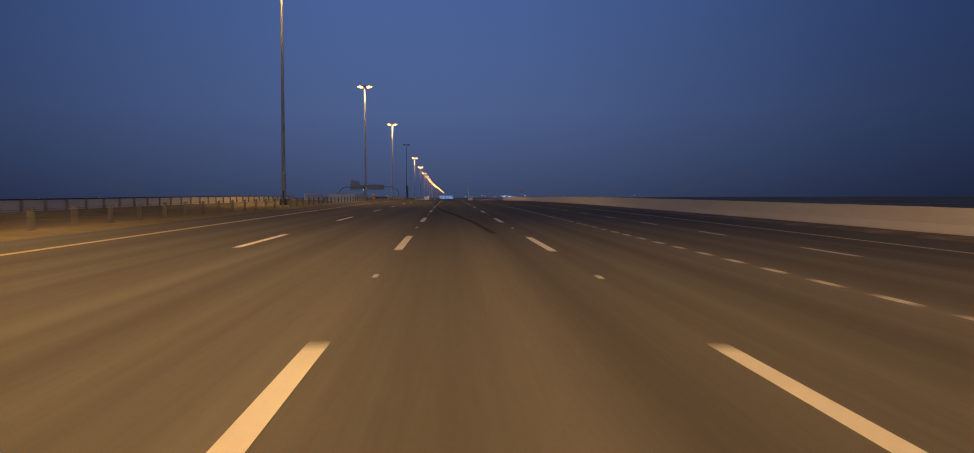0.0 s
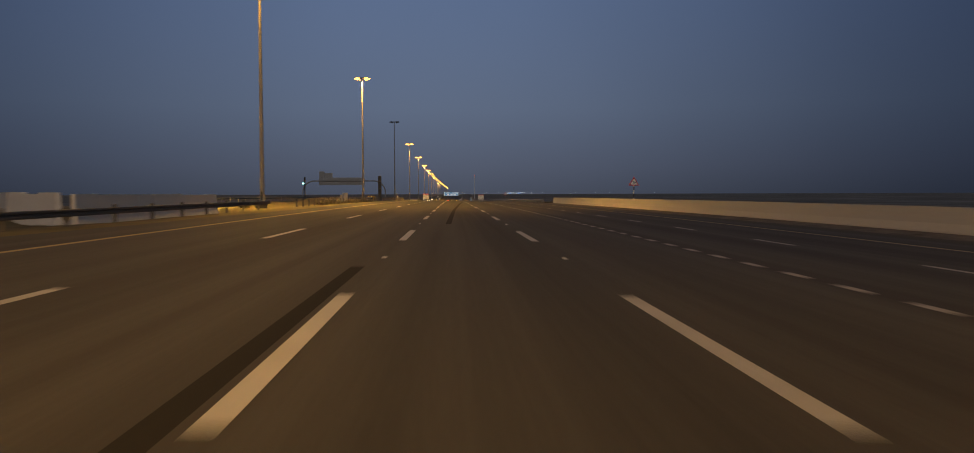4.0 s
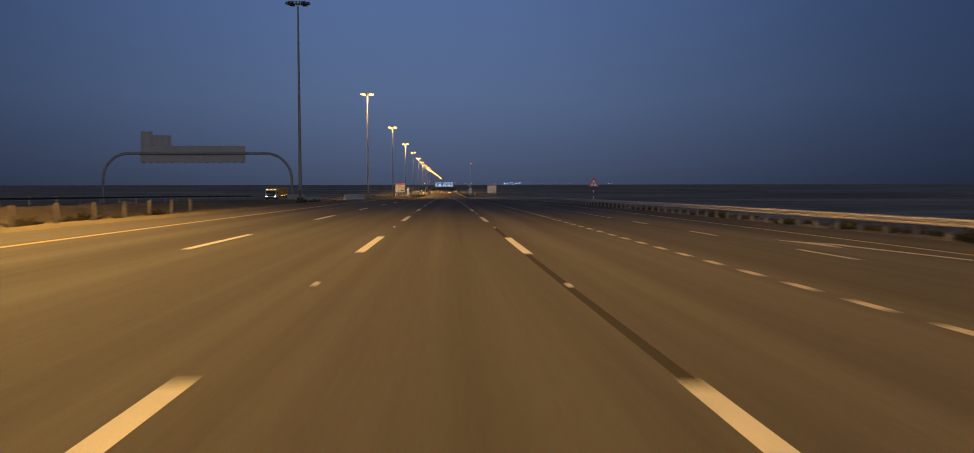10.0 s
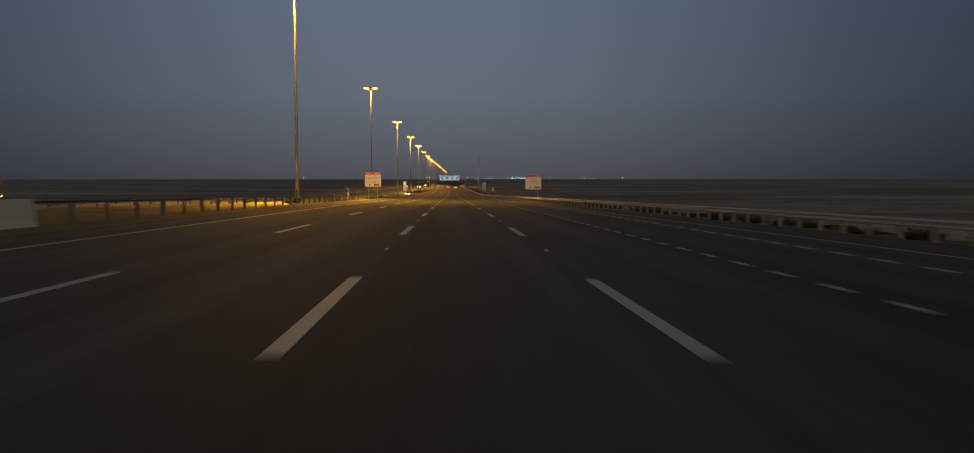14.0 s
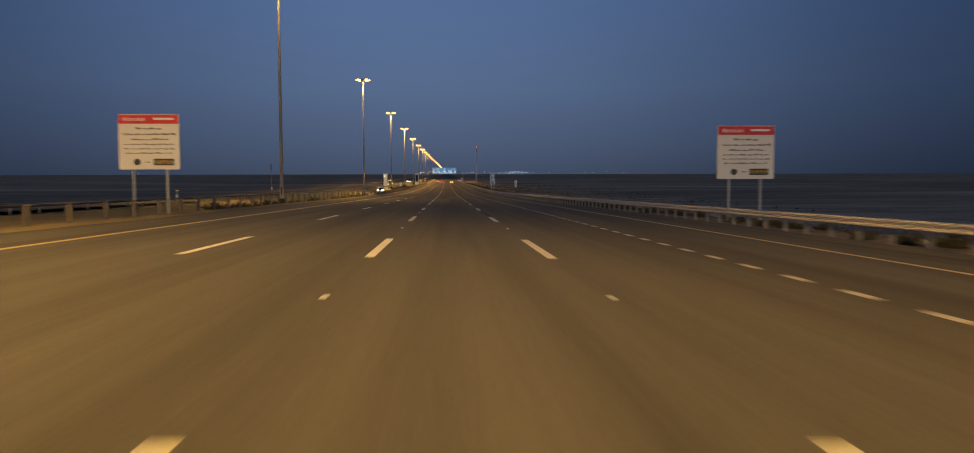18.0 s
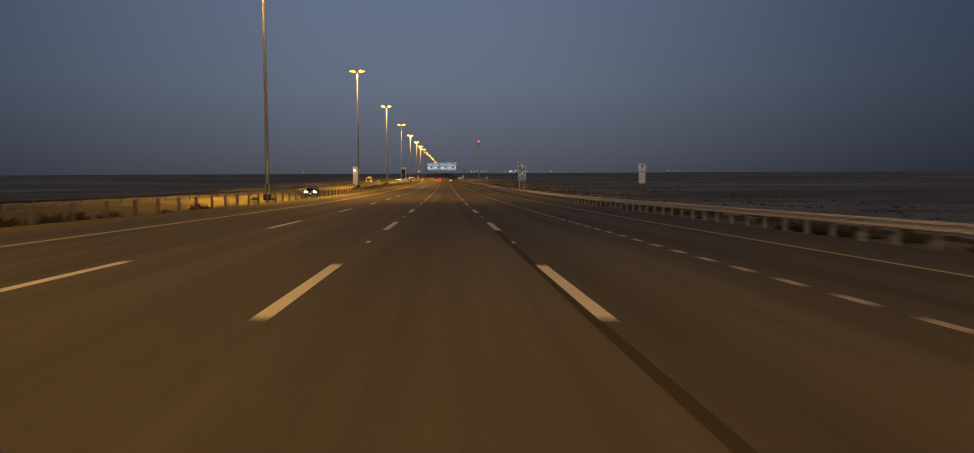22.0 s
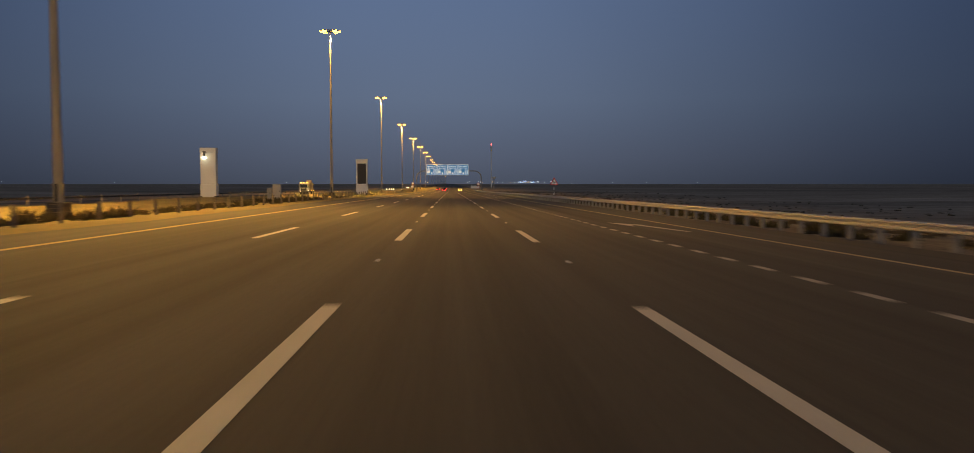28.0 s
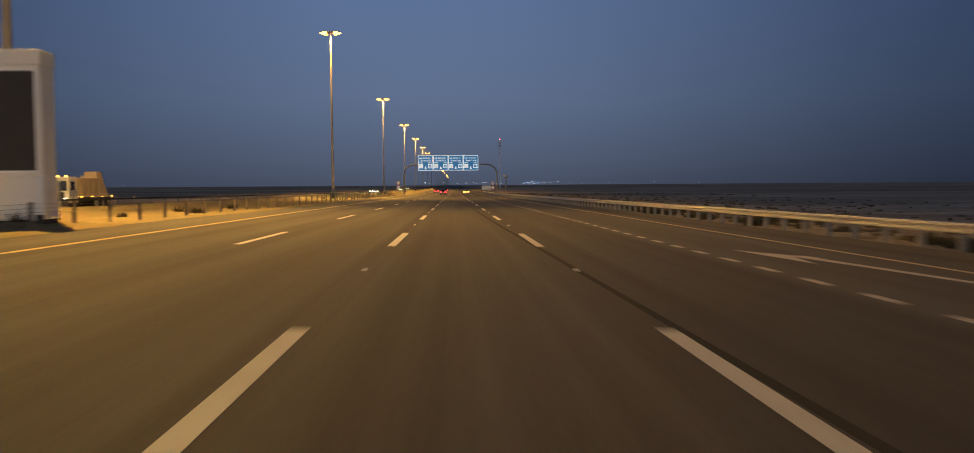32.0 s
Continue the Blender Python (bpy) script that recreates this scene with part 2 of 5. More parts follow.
# ---- building blocks ----
def mesh_of(bm, name, mat):
    me = bpy.data.meshes.new(name)
    bm.to_mesh(me)
    bm.free()
    for m in mat if isinstance(mat, (list, tuple)) else (mat,):
        me.materials.append(m)
    return me


def part(name, bm, mat, parent, label=""):
    ob = new(name, mesh_of(bm, name, mat))
    ob.parent = parent
    return tagged(ob, label)


def thing(name, label, category, group="", kind="", at=(0, 0, 0), turn=0.0):
    ob = new(name)
    ob.matrix_basis = pose(*at, 0, 0, turn)
    return tagged(ob, label, category, group, kind)


def box(bm, size, at, bevel=0.0, taper=1.0, mat=0, m=None):
    """A box standing with its base centre at the given place."""
    vs = bmesh.ops.create_cube(bm, size=1.0)["verts"]
    for v in vs:
        k = taper if v.co.z > 0 else 1.0
        v.co = Vector((v.co.x * size[0] * k, v.co.y * size[1] * k, (v.co.z + 0.5) * size[2]))
    fs = {f for v in vs for f in v.link_faces}
    for f in fs:
        f.material_index = mat
    if bevel:
        es = list({e for v in vs for e in v.link_edges})
        out = bmesh.ops.bevel(bm, geom=es, offset=bevel, segments=2, affect="EDGES", profile=0.5)
        vs = list({v for f in out["faces"] for v in f.verts} | {v for v in vs if v.is_valid})
        vs = list({w for v in vs for f in v.link_faces for w in f.verts})
        for v in vs:
            for f in v.link_faces:
                f.material_index = mat
    mm = Matrix.Translation(at) @ (m or Matrix())
    for v in vs:
        v.co = mm @ v.co
    return vs


def rod(bm, a, b, r0, r1=None, seg=10, mat=0, smooth=True):
    a, b = Vector(a), Vector(b)
    d = b - a
    q = d.to_track_quat("Z", "Y").to_matrix()
    r1 = r0 if r1 is None else r1
    rings = []
    for c, r in ((a, r0), (b, r1)):
        rings.append([bm.verts.new(c + q @ Vector((r * math.cos(2 * math.pi * i / seg), r * math.sin(2 * math.pi * i / seg), 0))) for i in range(seg)])
    for i in range(seg):
        f = bm.faces.new((rings[0][i], rings[0][(i + 1) % seg], rings[1][(i + 1) % seg], rings[1][i]))
        f.smooth, f.material_index = smooth, mat
    for f in (bm.faces.new(rings[0][::-1]), bm.faces.new(rings[1])):
        f.material_index = mat
        for e in f.edges:
            e.smooth = False


def tube(bm, pts, r, seg=10, mat=0):
    pts = [Vector(p) for p in pts]
    rings = []
    for i, p in enumerate(pts):
        d = (pts[min(i + 1, len(pts) - 1)] - pts[max(i - 1, 0)]).normalized()
        q = d.to_track_quat("Z", "Y").to_matrix()
        rings.append([bm.verts.new(p + q @ Vector((r * math.cos(2 * math.pi * k / seg), r * math.sin(2 * math.pi * k / seg), 0))) for k in range(seg)])
    for a, b in zip(rings, rings[1:]):
        for k in range(seg):
            f = bm.faces.new((a[k], a[(k + 1) % seg], b[(k + 1) % seg], b[k]))
            f.smooth, f.material_index = True, mat
    for f in (bm.faces.new(rings[0][::-1]), bm.faces.new(rings[-1])):
        f.material_index = mat
        for e in f.edges:
            e.smooth = False


def plate(bm, w, h, t, at, mat=0, bevel=0.0):
    """An upright plate facing -y, its lower edge's middle at the given place."""
    return box(bm, (w, t, h), at, bevel, mat=mat)


# ---- the road's line ----
PROFILE = [-0.51, -0.35, -0.2, -0.05, 0.07, 0.16, 0.19, 0.17, 0.1, -0.02, -0.16, -0.33, -0.54, -0.79, -1.08, -1.42, -1.81, -2.26, -2.76, -3.31, -3.88, -4.46,
           -5.05, -5.64, -6.22, -6.77, -7.27, -7.67, -7.98, -8.24, -8.45, -8.64, -8.83, -9.03, -9.23, -9.44, -9.66, -9.88, -10.1, -10.31, -10.5, -10.66, -10.8, -10.91, -10.98, -11.0]
FALL = 0.013  # the carriageway's crossfall, down to the right
PLAIN_Z = -11.6
# the median's hollow and its far edge, below or above its near edge, along the way
MEDIAN_Y = [30, 95, 320, 460, 592, 650, 760, 967]
MEDIAN_DIP = [-0.12, -0.33, -0.38, -0.40, -0.38, -0.75, -0.45, -0.10]
MEDIAN_FAR = [0.05, 0.05, 0.25, 0.0, -0.40, -0.20, -0.10, 0.20]


def zp(y):
    """Height of the carriageway's line x = 0."""
    u = (np.asarray(y, float) + 60) / 30
    n = len(PROFILE)
    u = np.clip(u, -8, n - 1.001)
    i = np.clip(np.floor(u).astype(int), 0, n - 2)
    f = u - i
    p = np.array(PROFILE)
    a, b, c, d = p[np.clip(i - 1, 0, n - 1)], p[i], p[i + 1], p[np.clip(i + 2, 0, n - 1)]
    return np.where(u < 0, p[0] + u * 0.15, b + 0.5 * f * (c - a + f * (2 * a - 5 * b + 4 * c - d + f * (3 * (b - c) + d - a))))


def zr(x, y):
    """Height of the carriageway."""
    return zp(y) - FALL * np.asarray(x, float)


def right_edge(y):
    """The far right line of the carriageway: an extra lane runs out between y = 400 and 510."""
    return np.interp(y, [-1e4, 395, 515, 1e5], [14.0, 14.0, 10.5, 10.5])


def rail_x(y):
    return np.interp(y, [-1e4, 262, 395, 520, 1e5], [17.8, 17.8, 17.3, 14.0, 14.0])


def smooth(a, b, x):
    t = np.clip((np.asarray(x, float) - a) / (b - a), 0, 1)
    return t * t * (3 - 2 * t)


def waves(x, y, size, seed):
    """Smooth uneven relief out of a few crossed waves."""
    r = np.random.RandomState(seed)
    s = 0
    for _ in range(6):
        a, p, k = r.uniform(0, 6.28), r.uniform(0, 6.28), r.uniform(0.6, 1.8) / size
        s = s + np.sin((x * math.cos(a) + y * math.sin(a)) * k * 6.28 + p)
    return s / 6


def zg(x, y):
    """Height of the ground: median, verges, banks and the plain."""
    x, y = np.asarray(x, float), np.asarray(y, float)
    line = zp(y)
    right = rail_x(y) + np.where(y < 262, 2.4, 1.6)
    z = line - FALL * np.clip(x, -12.3, right) - 0.10
    dip, far_edge = np.interp(y, MEDIAN_Y, MEDIAN_DIP), np.interp(y, MEDIAN_Y, MEDIAN_FAR)
    z = z + dip * smooth(-12.6, -18.0, x) + (far_edge - dip) * smooth(-21.2, -25.2, x) - (0.57 + far_edge) * smooth(-27.8, -28.1, x) - 0.30 * smooth(-30, -52, x)
    z = z + (0.10 * waves(x, y, 9, 3) + 0.04 * waves(x, y, 2.6, 4)) * smooth(-12.6, -15, x) * smooth(-27.3, -25, x)
    z = z + smooth(-15.5, -18.5, x) * (0.2 * np.exp(-((y - 916) / 20) ** 2) + 0.35 * np.exp(-((y - 279) / 9) ** 2))
    z = z + 0.35 * np.exp(-((x + 13.8) / 1.8) ** 2 - ((y - 957.4) / 5) ** 2)
    z = z + 0.12 * smooth(16.7, 17.8, x) * smooth(278, 258, y)
    out = np.maximum(np.maximum(x - right, -56 - x), 0)
    far = PLAIN_Z + 1.2 * waves(x, y, 260, 7) * smooth(60, 300, out) + 0.25 * waves(x, y, 35, 9) * smooth(5, 40, out)
    k = smooth(-4, 46, out) * smooth(0, 4, out)
    return z * (1 - k) + np.minimum(far, z + 4) * k


def z_far_edge(y):
    """Height of the median's far edge, without its small relief."""
    return float(zp(y)) + 0.06 + float(np.interp(y, MEDIAN_Y, MEDIAN_FAR))


def grid(name, xs, ys, zfun, mat, xfun=None):
    """A sheet over the plan."""
    X, Y = np.meshgrid(np.asarray(xs, float), np.asarray(ys, float))
    if xfun is not None:
        X = xfun(X, Y)
    Z = zfun(X, Y)
    nx, ny = X.shape[1], X.shape[0]
    me = bpy.data.meshes.new(name)
    idx = np.arange(nx * ny).reshape(ny, nx)
    faces = np.stack([idx[:-1, :-1], idx[:-1, 1:], idx[1:, 1:], idx[1:, :-1]], -1).reshape(-1, 4)
    me.from_pydata(np.stack([X, Y, Z], -1).reshape(-1, 3).tolist(), [], faces.tolist())
    me.materials.append(mat)
    for p in me.polygons:
        p.use_smooth = True
    return new(name, me)


YS = sorted(set([-300, -200, -120] + list(range(-60, 1300, 10)) + list(range(1300, 2000, 40)) + list(range(2000, 4900, 200))))

# ---- ground ----
gx = [-4500, -2500, -1400, -800, -450, -260, -170, -120, -95, -80, -70, -62, -56, -51.5, -47, -40, -33, -28.4, -28.12, -27.78, -27.2] + [-27 + 0.75 * k for k in range(20)] + [-12.2, -8, 0, 8, 13, 15, 16.5, 18, 19.5, 21, 23, 26, 30, 36, 44, 55, 70, 90, 130, 200, 320, 520, 900, 1600, 2800, 4500]
gy = sorted(set([-4500, -2500, -1200, -600, -300, -200, -120] + [-60 + 2.5 * k for k in range(460)] + list(range(1090, 1400, 15)) + list(range(1400, 2000, 50)) + [2100, 2300, 2600, 3000, 3500, 4200, 4900]))
ground = tagged(grid("ground", gx, gy, zg, SAND), "pale desert sand and dark gravel plain beside the motorway", "ground", kind="structure")
ground.data.materials.append(PLAIN)
ground.data.materials.append(GRAVEL)
for p in ground.data.polygons:
    c = p.center
    if c.x > rail_x(c.y) + (2.2 if c.y < 262 else 7.0) or c.x < -54:
        p.material_index = 1
    elif c.x > 9:
        p.material_index = 2

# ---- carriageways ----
# the asphalt's colour carries the painted headlight pool and its darker sides
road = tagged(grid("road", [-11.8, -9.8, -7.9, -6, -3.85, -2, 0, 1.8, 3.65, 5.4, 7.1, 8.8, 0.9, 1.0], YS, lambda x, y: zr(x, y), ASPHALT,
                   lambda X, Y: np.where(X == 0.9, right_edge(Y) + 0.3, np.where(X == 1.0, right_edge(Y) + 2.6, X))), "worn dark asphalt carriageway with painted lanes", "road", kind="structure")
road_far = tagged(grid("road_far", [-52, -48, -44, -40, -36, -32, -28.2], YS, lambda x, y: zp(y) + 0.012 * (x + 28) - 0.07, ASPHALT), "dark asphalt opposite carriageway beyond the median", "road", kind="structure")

HEADLIGHT = material("headlight_glow", (0.9, 0.95, 1.0), 0.3, glow=((0.80, 0.95, 1.0), 40.0))
TAILLIGHT = material("tail_light_glow", (0.6, 0.02, 0.02), 0.3, glow=((1.0, 0.03, 0.04), 8.0))
AMBER = material("amber_light_glow", (0.9, 0.5, 0.1), 0.3, glow=((1.0, 0.42, 0.05), 14.0))
FLOOD = material("cold_floodlight_glow", (0.8, 0.95, 1.0), 0.3, glow=((0.35, 1.0, 0.98), 6.0))
FLOOD_WARM = material("pale_floodlight_glow", (0.95, 0.97, 0.85), 0.3, glow=((0.95, 1.0, 0.80), 7.0))
TRUCK_LIGHT = material("dim_headlight_glow", (0.9, 0.9, 0.85), 0.3, glow=((1.0, 0.92, 0.75), 9.0))
CITY = material("distant_light_glow", (0.8, 0.9, 1.0), 0.3, glow=((0.80, 0.90, 1.0), 4.2))
CITY_BLUE = material("distant_blue_glow", (0.2, 0.4, 1.0), 0.3, glow=((0.15, 0.35, 1.0), 4.0))
CITY_AMBER = material("distant_amber_glow", (1.0, 0.6, 0.3), 0.3, glow=((1.0, 0.55, 0.22), 2.6))
BEACON = material("red_beacon_glow", (1.0, 0.1, 0.1), 0.3, glow=((1.0, 0.06, 0.05), 12.0))
CAR_PAINT = material("dark_car_paint", (0.02, 0.02, 0.024), 0.25)
CAR_WHITE = material("white_car_paint", (0.52, 0.52, 0.50), 0.3, other=(0.44, 0.43, 0.41), scale=0.8, detail=0.1, amount=0.5)
TRUCK_YELLOW = material("yellow_truck_paint", (0.55, 0.33, 0.06), 0.5, other=(0.40, 0.24, 0.05), scale=0.7, detail=0.08, amount=0.5)
TRUCK_TAN = material("dusty_tan_truck_paint", (0.36, 0.30, 0.22), 0.6, other=(0.26, 0.21, 0.15), scale=0.8, detail=0.08, amount=0.5)
LIT_BLUE = material("lit_blue_panel", (0.03, 0.20, 0.55), 0.45, other=(0.03, 0.16, 0.45), scale=0.7, detail=0.08, amount=0.5, glow=((0.03, 0.24, 0.50), 0.30))
LIT_WHITE = material("lit_white_panel", (0.84, 0.83, 0.80), 0.5, glow=((0.85, 0.95, 1.0), 0.70))

# ---- painted lines, which lie on the road as its parts ----
def strip_mesh(name, xfun, y0, y1, width, mat, step=10.0, lift=0.006, zfun=None):
    ys = np.arange(y0, y1 + 0.01, step)
    xs = xfun(ys)
    zf = zfun or zr
    pts, faces = [], []
    for x, y in zip(xs, ys):
        for s in (-0.5, 0.5):
            px = x + s * width
            pts.append((px, y, float(zf(px, y)) + lift))
    for k in range(len(ys) - 1):
        faces.append((2 * k, 2 * k + 1, 2 * k + 3, 2 * k + 2))
    me = bpy.data.meshes.new(name)
    me.from_pydata(pts, [], faces)
    me.materials.append(mat)
    return me


def line(name, xfun, y0, y1, width, mat, label="", step=10.0, lift=0.006):
    ob = new(name, strip_mesh(name, xfun, y0, y1, width, mat, step, lift))
    ob.parent = road
    return tagged(ob, label)


line("edge_line", lambda y: 0 * y - 7.87, -60, 3000, 0.22, PAINT_YELLOW, "worn yellow edge line")
line("edge_line", right_edge, -60, 1500, 0.16, PAINT_EDGE, "worn pale yellow edge line at the outer verge")


def dash(x, top, length, width, mat, name="lane_dash"):
    me = strip_mesh(name, lambda y: 0 * y + x, top - length, top, width, mat, length / 2)
    ob = new(name, me)
    ob.parent = road
    return ob


for n in range(-2, 72):
    for x, shift in ((0.0, 0.0), (3.65, -0.07), (-3.85, 0.48)):
        dash(x, 18 * n + shift, 6.0, 0.2, PAINT)


def join_strips(name, rows, mat, label=""):
    """Many small painted marks: x, far end, length, width."""
    pts, faces = [], []
    for x, top, length, width in rows:
        k = len(pts)
        for yy in (top - length, top):
            for s in (-0.5, 0.5):
                pts.append((x + s * width, yy, float(zr(x + s * width, yy)) + 0.006))
        faces.append((k, k + 1, k + 3, k + 2))
    me = bpy.data.meshes.new(name)
    me.from_pydata(pts, [], faces)
    me.materials.append(mat)
    ob = new(name, me)
    ob.parent = road
    return tagged(ob, label, kind="stuff")


join_strips("far_lane_dashes", [(x, 18 * n, 6.0, 0.2) for n in range(72, 150) for x in (0.0, 3.65, -3.85)], PAINT)
# dotted line marks about two metres apart, anchors set to the camera's view
DOT_ANCHORS = [-57.5, 3.94, 34.67, 65.16, 95.64, 187.41, 217.8, 278.87, 370.5, 429.7, 516.9, 575.3, 689.7, 744.7, 829.8, 911.2, 1330.0]
dots = []
for a, b in zip(DOT_ANCHORS, DOT_ANCHORS[1:]):
    n = round((b - a) / 1.985)
    dots += [(7.12, a + (b - a) * k / n - 0.2, 0.9, 0.18) for k in range(n)]
join_strips("dotted_line", dots, PAINT_OLD, "worn dotted white line of the outer lane")
for k in range(-30, 13):
    dash(10.52, 229.9 + 9.0 * k, 2.9, 0.16, PAINT_OLD)
join_strips("short_dashes", [(10.5, 409.4 + 1.93 * k, 1.0, 0.2) for k in range(-34, 46)], PAINT_OLD)


def stud_mesh():
    bm = bmesh.new()
    box(bm, (0.1, 0.1, 0.018), (0, 0, 0), taper=0.7)
    return mesh_of(bm, "road_stud", WHITE)


STUD = stud_mesh()
for n in range(-1, 56):
    for x in (0.0, 3.65):
        ob = new("road_stud", STUD)
        ob.parent = road
        ob.location = (x, 18 * n + 6.0, float(zr(x, 18 * n + 6.0)) + 0.004)

# dark tar seams that wander over the lanes
SEAMS = [([20, 30, 34, 42, 52, 62, 70, 80, 95, 110, 130], [2.7, 2.35, 2.1, 1.6, 0.9, 0.36, 0.08, -0.15, -0.3, -0.3, -0.3]),
         ([150, 184, 198, 215, 230, 246, 258], [1.2, 1.55, 1.85, 2.1, 2.4, 2.8, 3.1]),
         ([570, 602, 613, 629, 640, 660, 680], [3.7, 3.68, 3.55, 3.5, 3.55, 3.5, 3.6]),
         ([930, 938, 948, 960, 990], [3.9, 3.75, 3.55, 3.3, 2.9])]
SEAMS.append(([258, 276, 290, 302, 306, 312, 320, 330], [3.1, 3.3, 3.45, 3.58, 3.65, 3.62, 3.6, 3.65]))
for (ys, xs), wide, mat in zip(SEAMS, (0.24, 0.24, 0.14, 0.12, 0.13), (TAR, TAR, SKID, SKID, TAR)):
    line("tar_seam", lambda y, ys=ys, xs=xs: np.interp(y, ys, xs), ys[0], ys[-1], wide, mat, "dark tar seam along the asphalt", 2.0, 0.003)

# short skid marks and tar patches
for y0, y1, x0, x1 in ((183.0, 194.0, 3.42, 2.78), (183.5, 193.5, 3.12, 2.5), (512.2, 515.2, 3.5, 3.05), (60.0, 69.5, 2.78, 2.98)):
    line("skid_mark", lambda y, y0=y0, y1=y1, x0=x0, x1=x1: x0 + (x1 - x0) * (y - y0) / (y1 - y0), y0, y1, 0.10, SKID, "dark skid mark", (y1 - y0) / 4, 0.0035)


def road_patch(name, x, y, rx, ry, mat, label, seed):
    """A flat patch with an uneven rim."""
    r = random.Random(seed)
    bm = bmesh.new()
    vs = []
    for k in range(22):
        a, q = 2 * math.pi * k / 22, r.uniform(0.72, 1.1)
        px, py = x + rx * q * math.cos(a), y + ry * q * math.sin(a)
        vs.append(bm.verts.new((px, py, float(zr(px, py)) + 0.004)))
    bm.faces.new(vs)
    return part(name, bm, mat, road, label)


road_patch("tar_patch", 3.8, 722.9, 0.42, 1.0, TAR, "dark oil stain on the asphalt", 2)
road_patch("tar_patch", 1.85, 715.4, 0.14, 0.26, TAR, "small dark oil stain", 3)


# sand blown over the shoulders' edges
def sand_drift(xa, xb, wander, seed, mat, label, y0=-60.0, y1=1300.0):
    """A thin ragged sheet of sand from the line xa towards xb."""
    ys = np.arange(y0, y1, 0.8)
    r = np.random.RandomState(seed)
    w = np.zeros(len(ys))
    for size, amp in ((40, 0.5), (9, 0.3), (2.4, 0.2)):
        knots = r.uniform(-1, 1, int((y1 - y0) / size) + 3)
        w += amp * np.interp((ys - y0) / size, np.arange(len(knots)), knots)
    inner = xb(ys) + wander * w
    outer = xa(ys)
    pts, faces = [], []
    for x0, x1, y in zip(outer, inner, ys):
        for x, lift in ((x0, 0.03), ((x0 + x1) / 2, 0.022), (x1, 0.002)):
            pts.append((x, y, float(zr(x, y)) + lift))
    for k in range(len(ys) - 1):
        for j in range(2):
            a = 3 * k + j
            faces.append((a, a + 1, a + 4, a + 3))
    me = bpy.data.meshes.new("sand_drift")
    me.from_pydata(pts, [], faces)
    me.materials.append(mat)
    ob = new("sand_drift", me)
    ob.parent = road
    return tagged(ob, label, kind="stuff")


sand_drift(lambda y: 0 * y - 11.85, lambda y: 0 * y - 10.6, 0.7, 4, SAND, "thin ragged drift of blown sand")
sand_drift(lambda y: right_edge(y) + 2.65, lambda y: right_edge(y) + 1.9, 0.5, 5, SHOULDER, "thin ragged drift of dark grit")


# ---- high masts in the median ----
MAST_X = -20.4
MAST_Y = [-6.2, 102.2, 210.6, 317.3, 427.2, 537.0, 646.4, 756.0, 865.0, 969.7] + [1078 + 108.7 * k for k in range(30)]
UNLIT = 4


def high_mast(lit):
    m = thing("high_mast", "tall tapered steel mast with a ring of " + ("glowing sodium floodlights" if lit else "unlit floodlights"), "street lamp", "masts along the median")
    bm = bmesh.new()
    rod(bm, (0, 0, 1.9), (0, 0, 29.66), 0.26, 0.12, 14)
    rod(bm, (0, 0, 29.66), (0, 0, 30.3), 0.05, 0.05, 8)
    rod(bm, (0, 0, 0.55), (0, 0, 1.9), 0.29, 0.26, 14)
    rod(bm, (0, 0, 0.45), (0, 0, 0.56), 0.40, 0.40, 14)
    rod(bm, (0, 0, 30.3), (0, 0, 30.5), 0.04, 0.02, 6)
    pole = part("pole", bm, MAST_STEEL, m)
    bm = bmesh.new()
    box(bm, (0.2, 0.06, 1.0), (0, -0.27, 0.95), 0.02)
    part("access_door", bm, BLACK, pole, "dark narrow access door")
    bm = bmesh.new()
    box(bm, (0.95, 0.95, 1.15), (0, 0, -0.35), 0.04)
    part("base_block", bm, BLACK, m, "black painted concrete base block")
    top = 30.1
    bm = bmesh.new()
    rod(bm, (0, 0, top - 0.2), (0, 0, top + 0.2), 0.32, 0.32, 14)
    part("collar", bm, STEEL, m)
    for k in range(8):
        a = 2 * math.pi * k / 8
        bm = bmesh.new()
        rod(bm, (0.3 * math.cos(a), 0.3 * math.sin(a), top), (1.3 * math.cos(a), 1.3 * math.sin(a), top + 0.05), 0.035, 0.035, 6)
        part("arm", bm, STEEL, m)
    bm = bmesh.new()
    tube(bm, [(1.3 * math.cos(a), 1.3 * math.sin(a), top + 0.05) for a in np.linspace(0, 2 * math.pi, 25)], 0.045, 6)
    part("ring", bm, STEEL, m)
    for sx in (-1, 1):
        for fy, tilt in ((-0.7, -1), (0.0, 0), (0.7, 1)):
            at = Vector((sx * (1.5 if fy == 0 else 0.95), fy, top - 0.05))
            turn = Matrix.Rotation(radians(42) * tilt, 4, "X") @ Matrix.Rotation(radians(-16 * sx if tilt == 0 else -8 * sx), 4, "Y")
            bm = bmesh.new()
            box(bm, (0.78, 0.50, 0.26), at, 0.06, 0.62, m=turn)
            head = part("floodlight", bm, MAST_STEEL if lit else BLACK, m)
            bm = bmesh.new()
            box(bm, (0.76, 0.48, 0.22), at + turn @ Vector((0, 0, -0.17)), 0.07, 1.0, m=turn)
            part("lens", bm, LAMP_GLOW if lit else LAMP_OFF, head, "glowing sodium lens" if lit else "dark unlit lens")
    return m


def mast_ground(y):
    return float(zp(y)) - 0.31


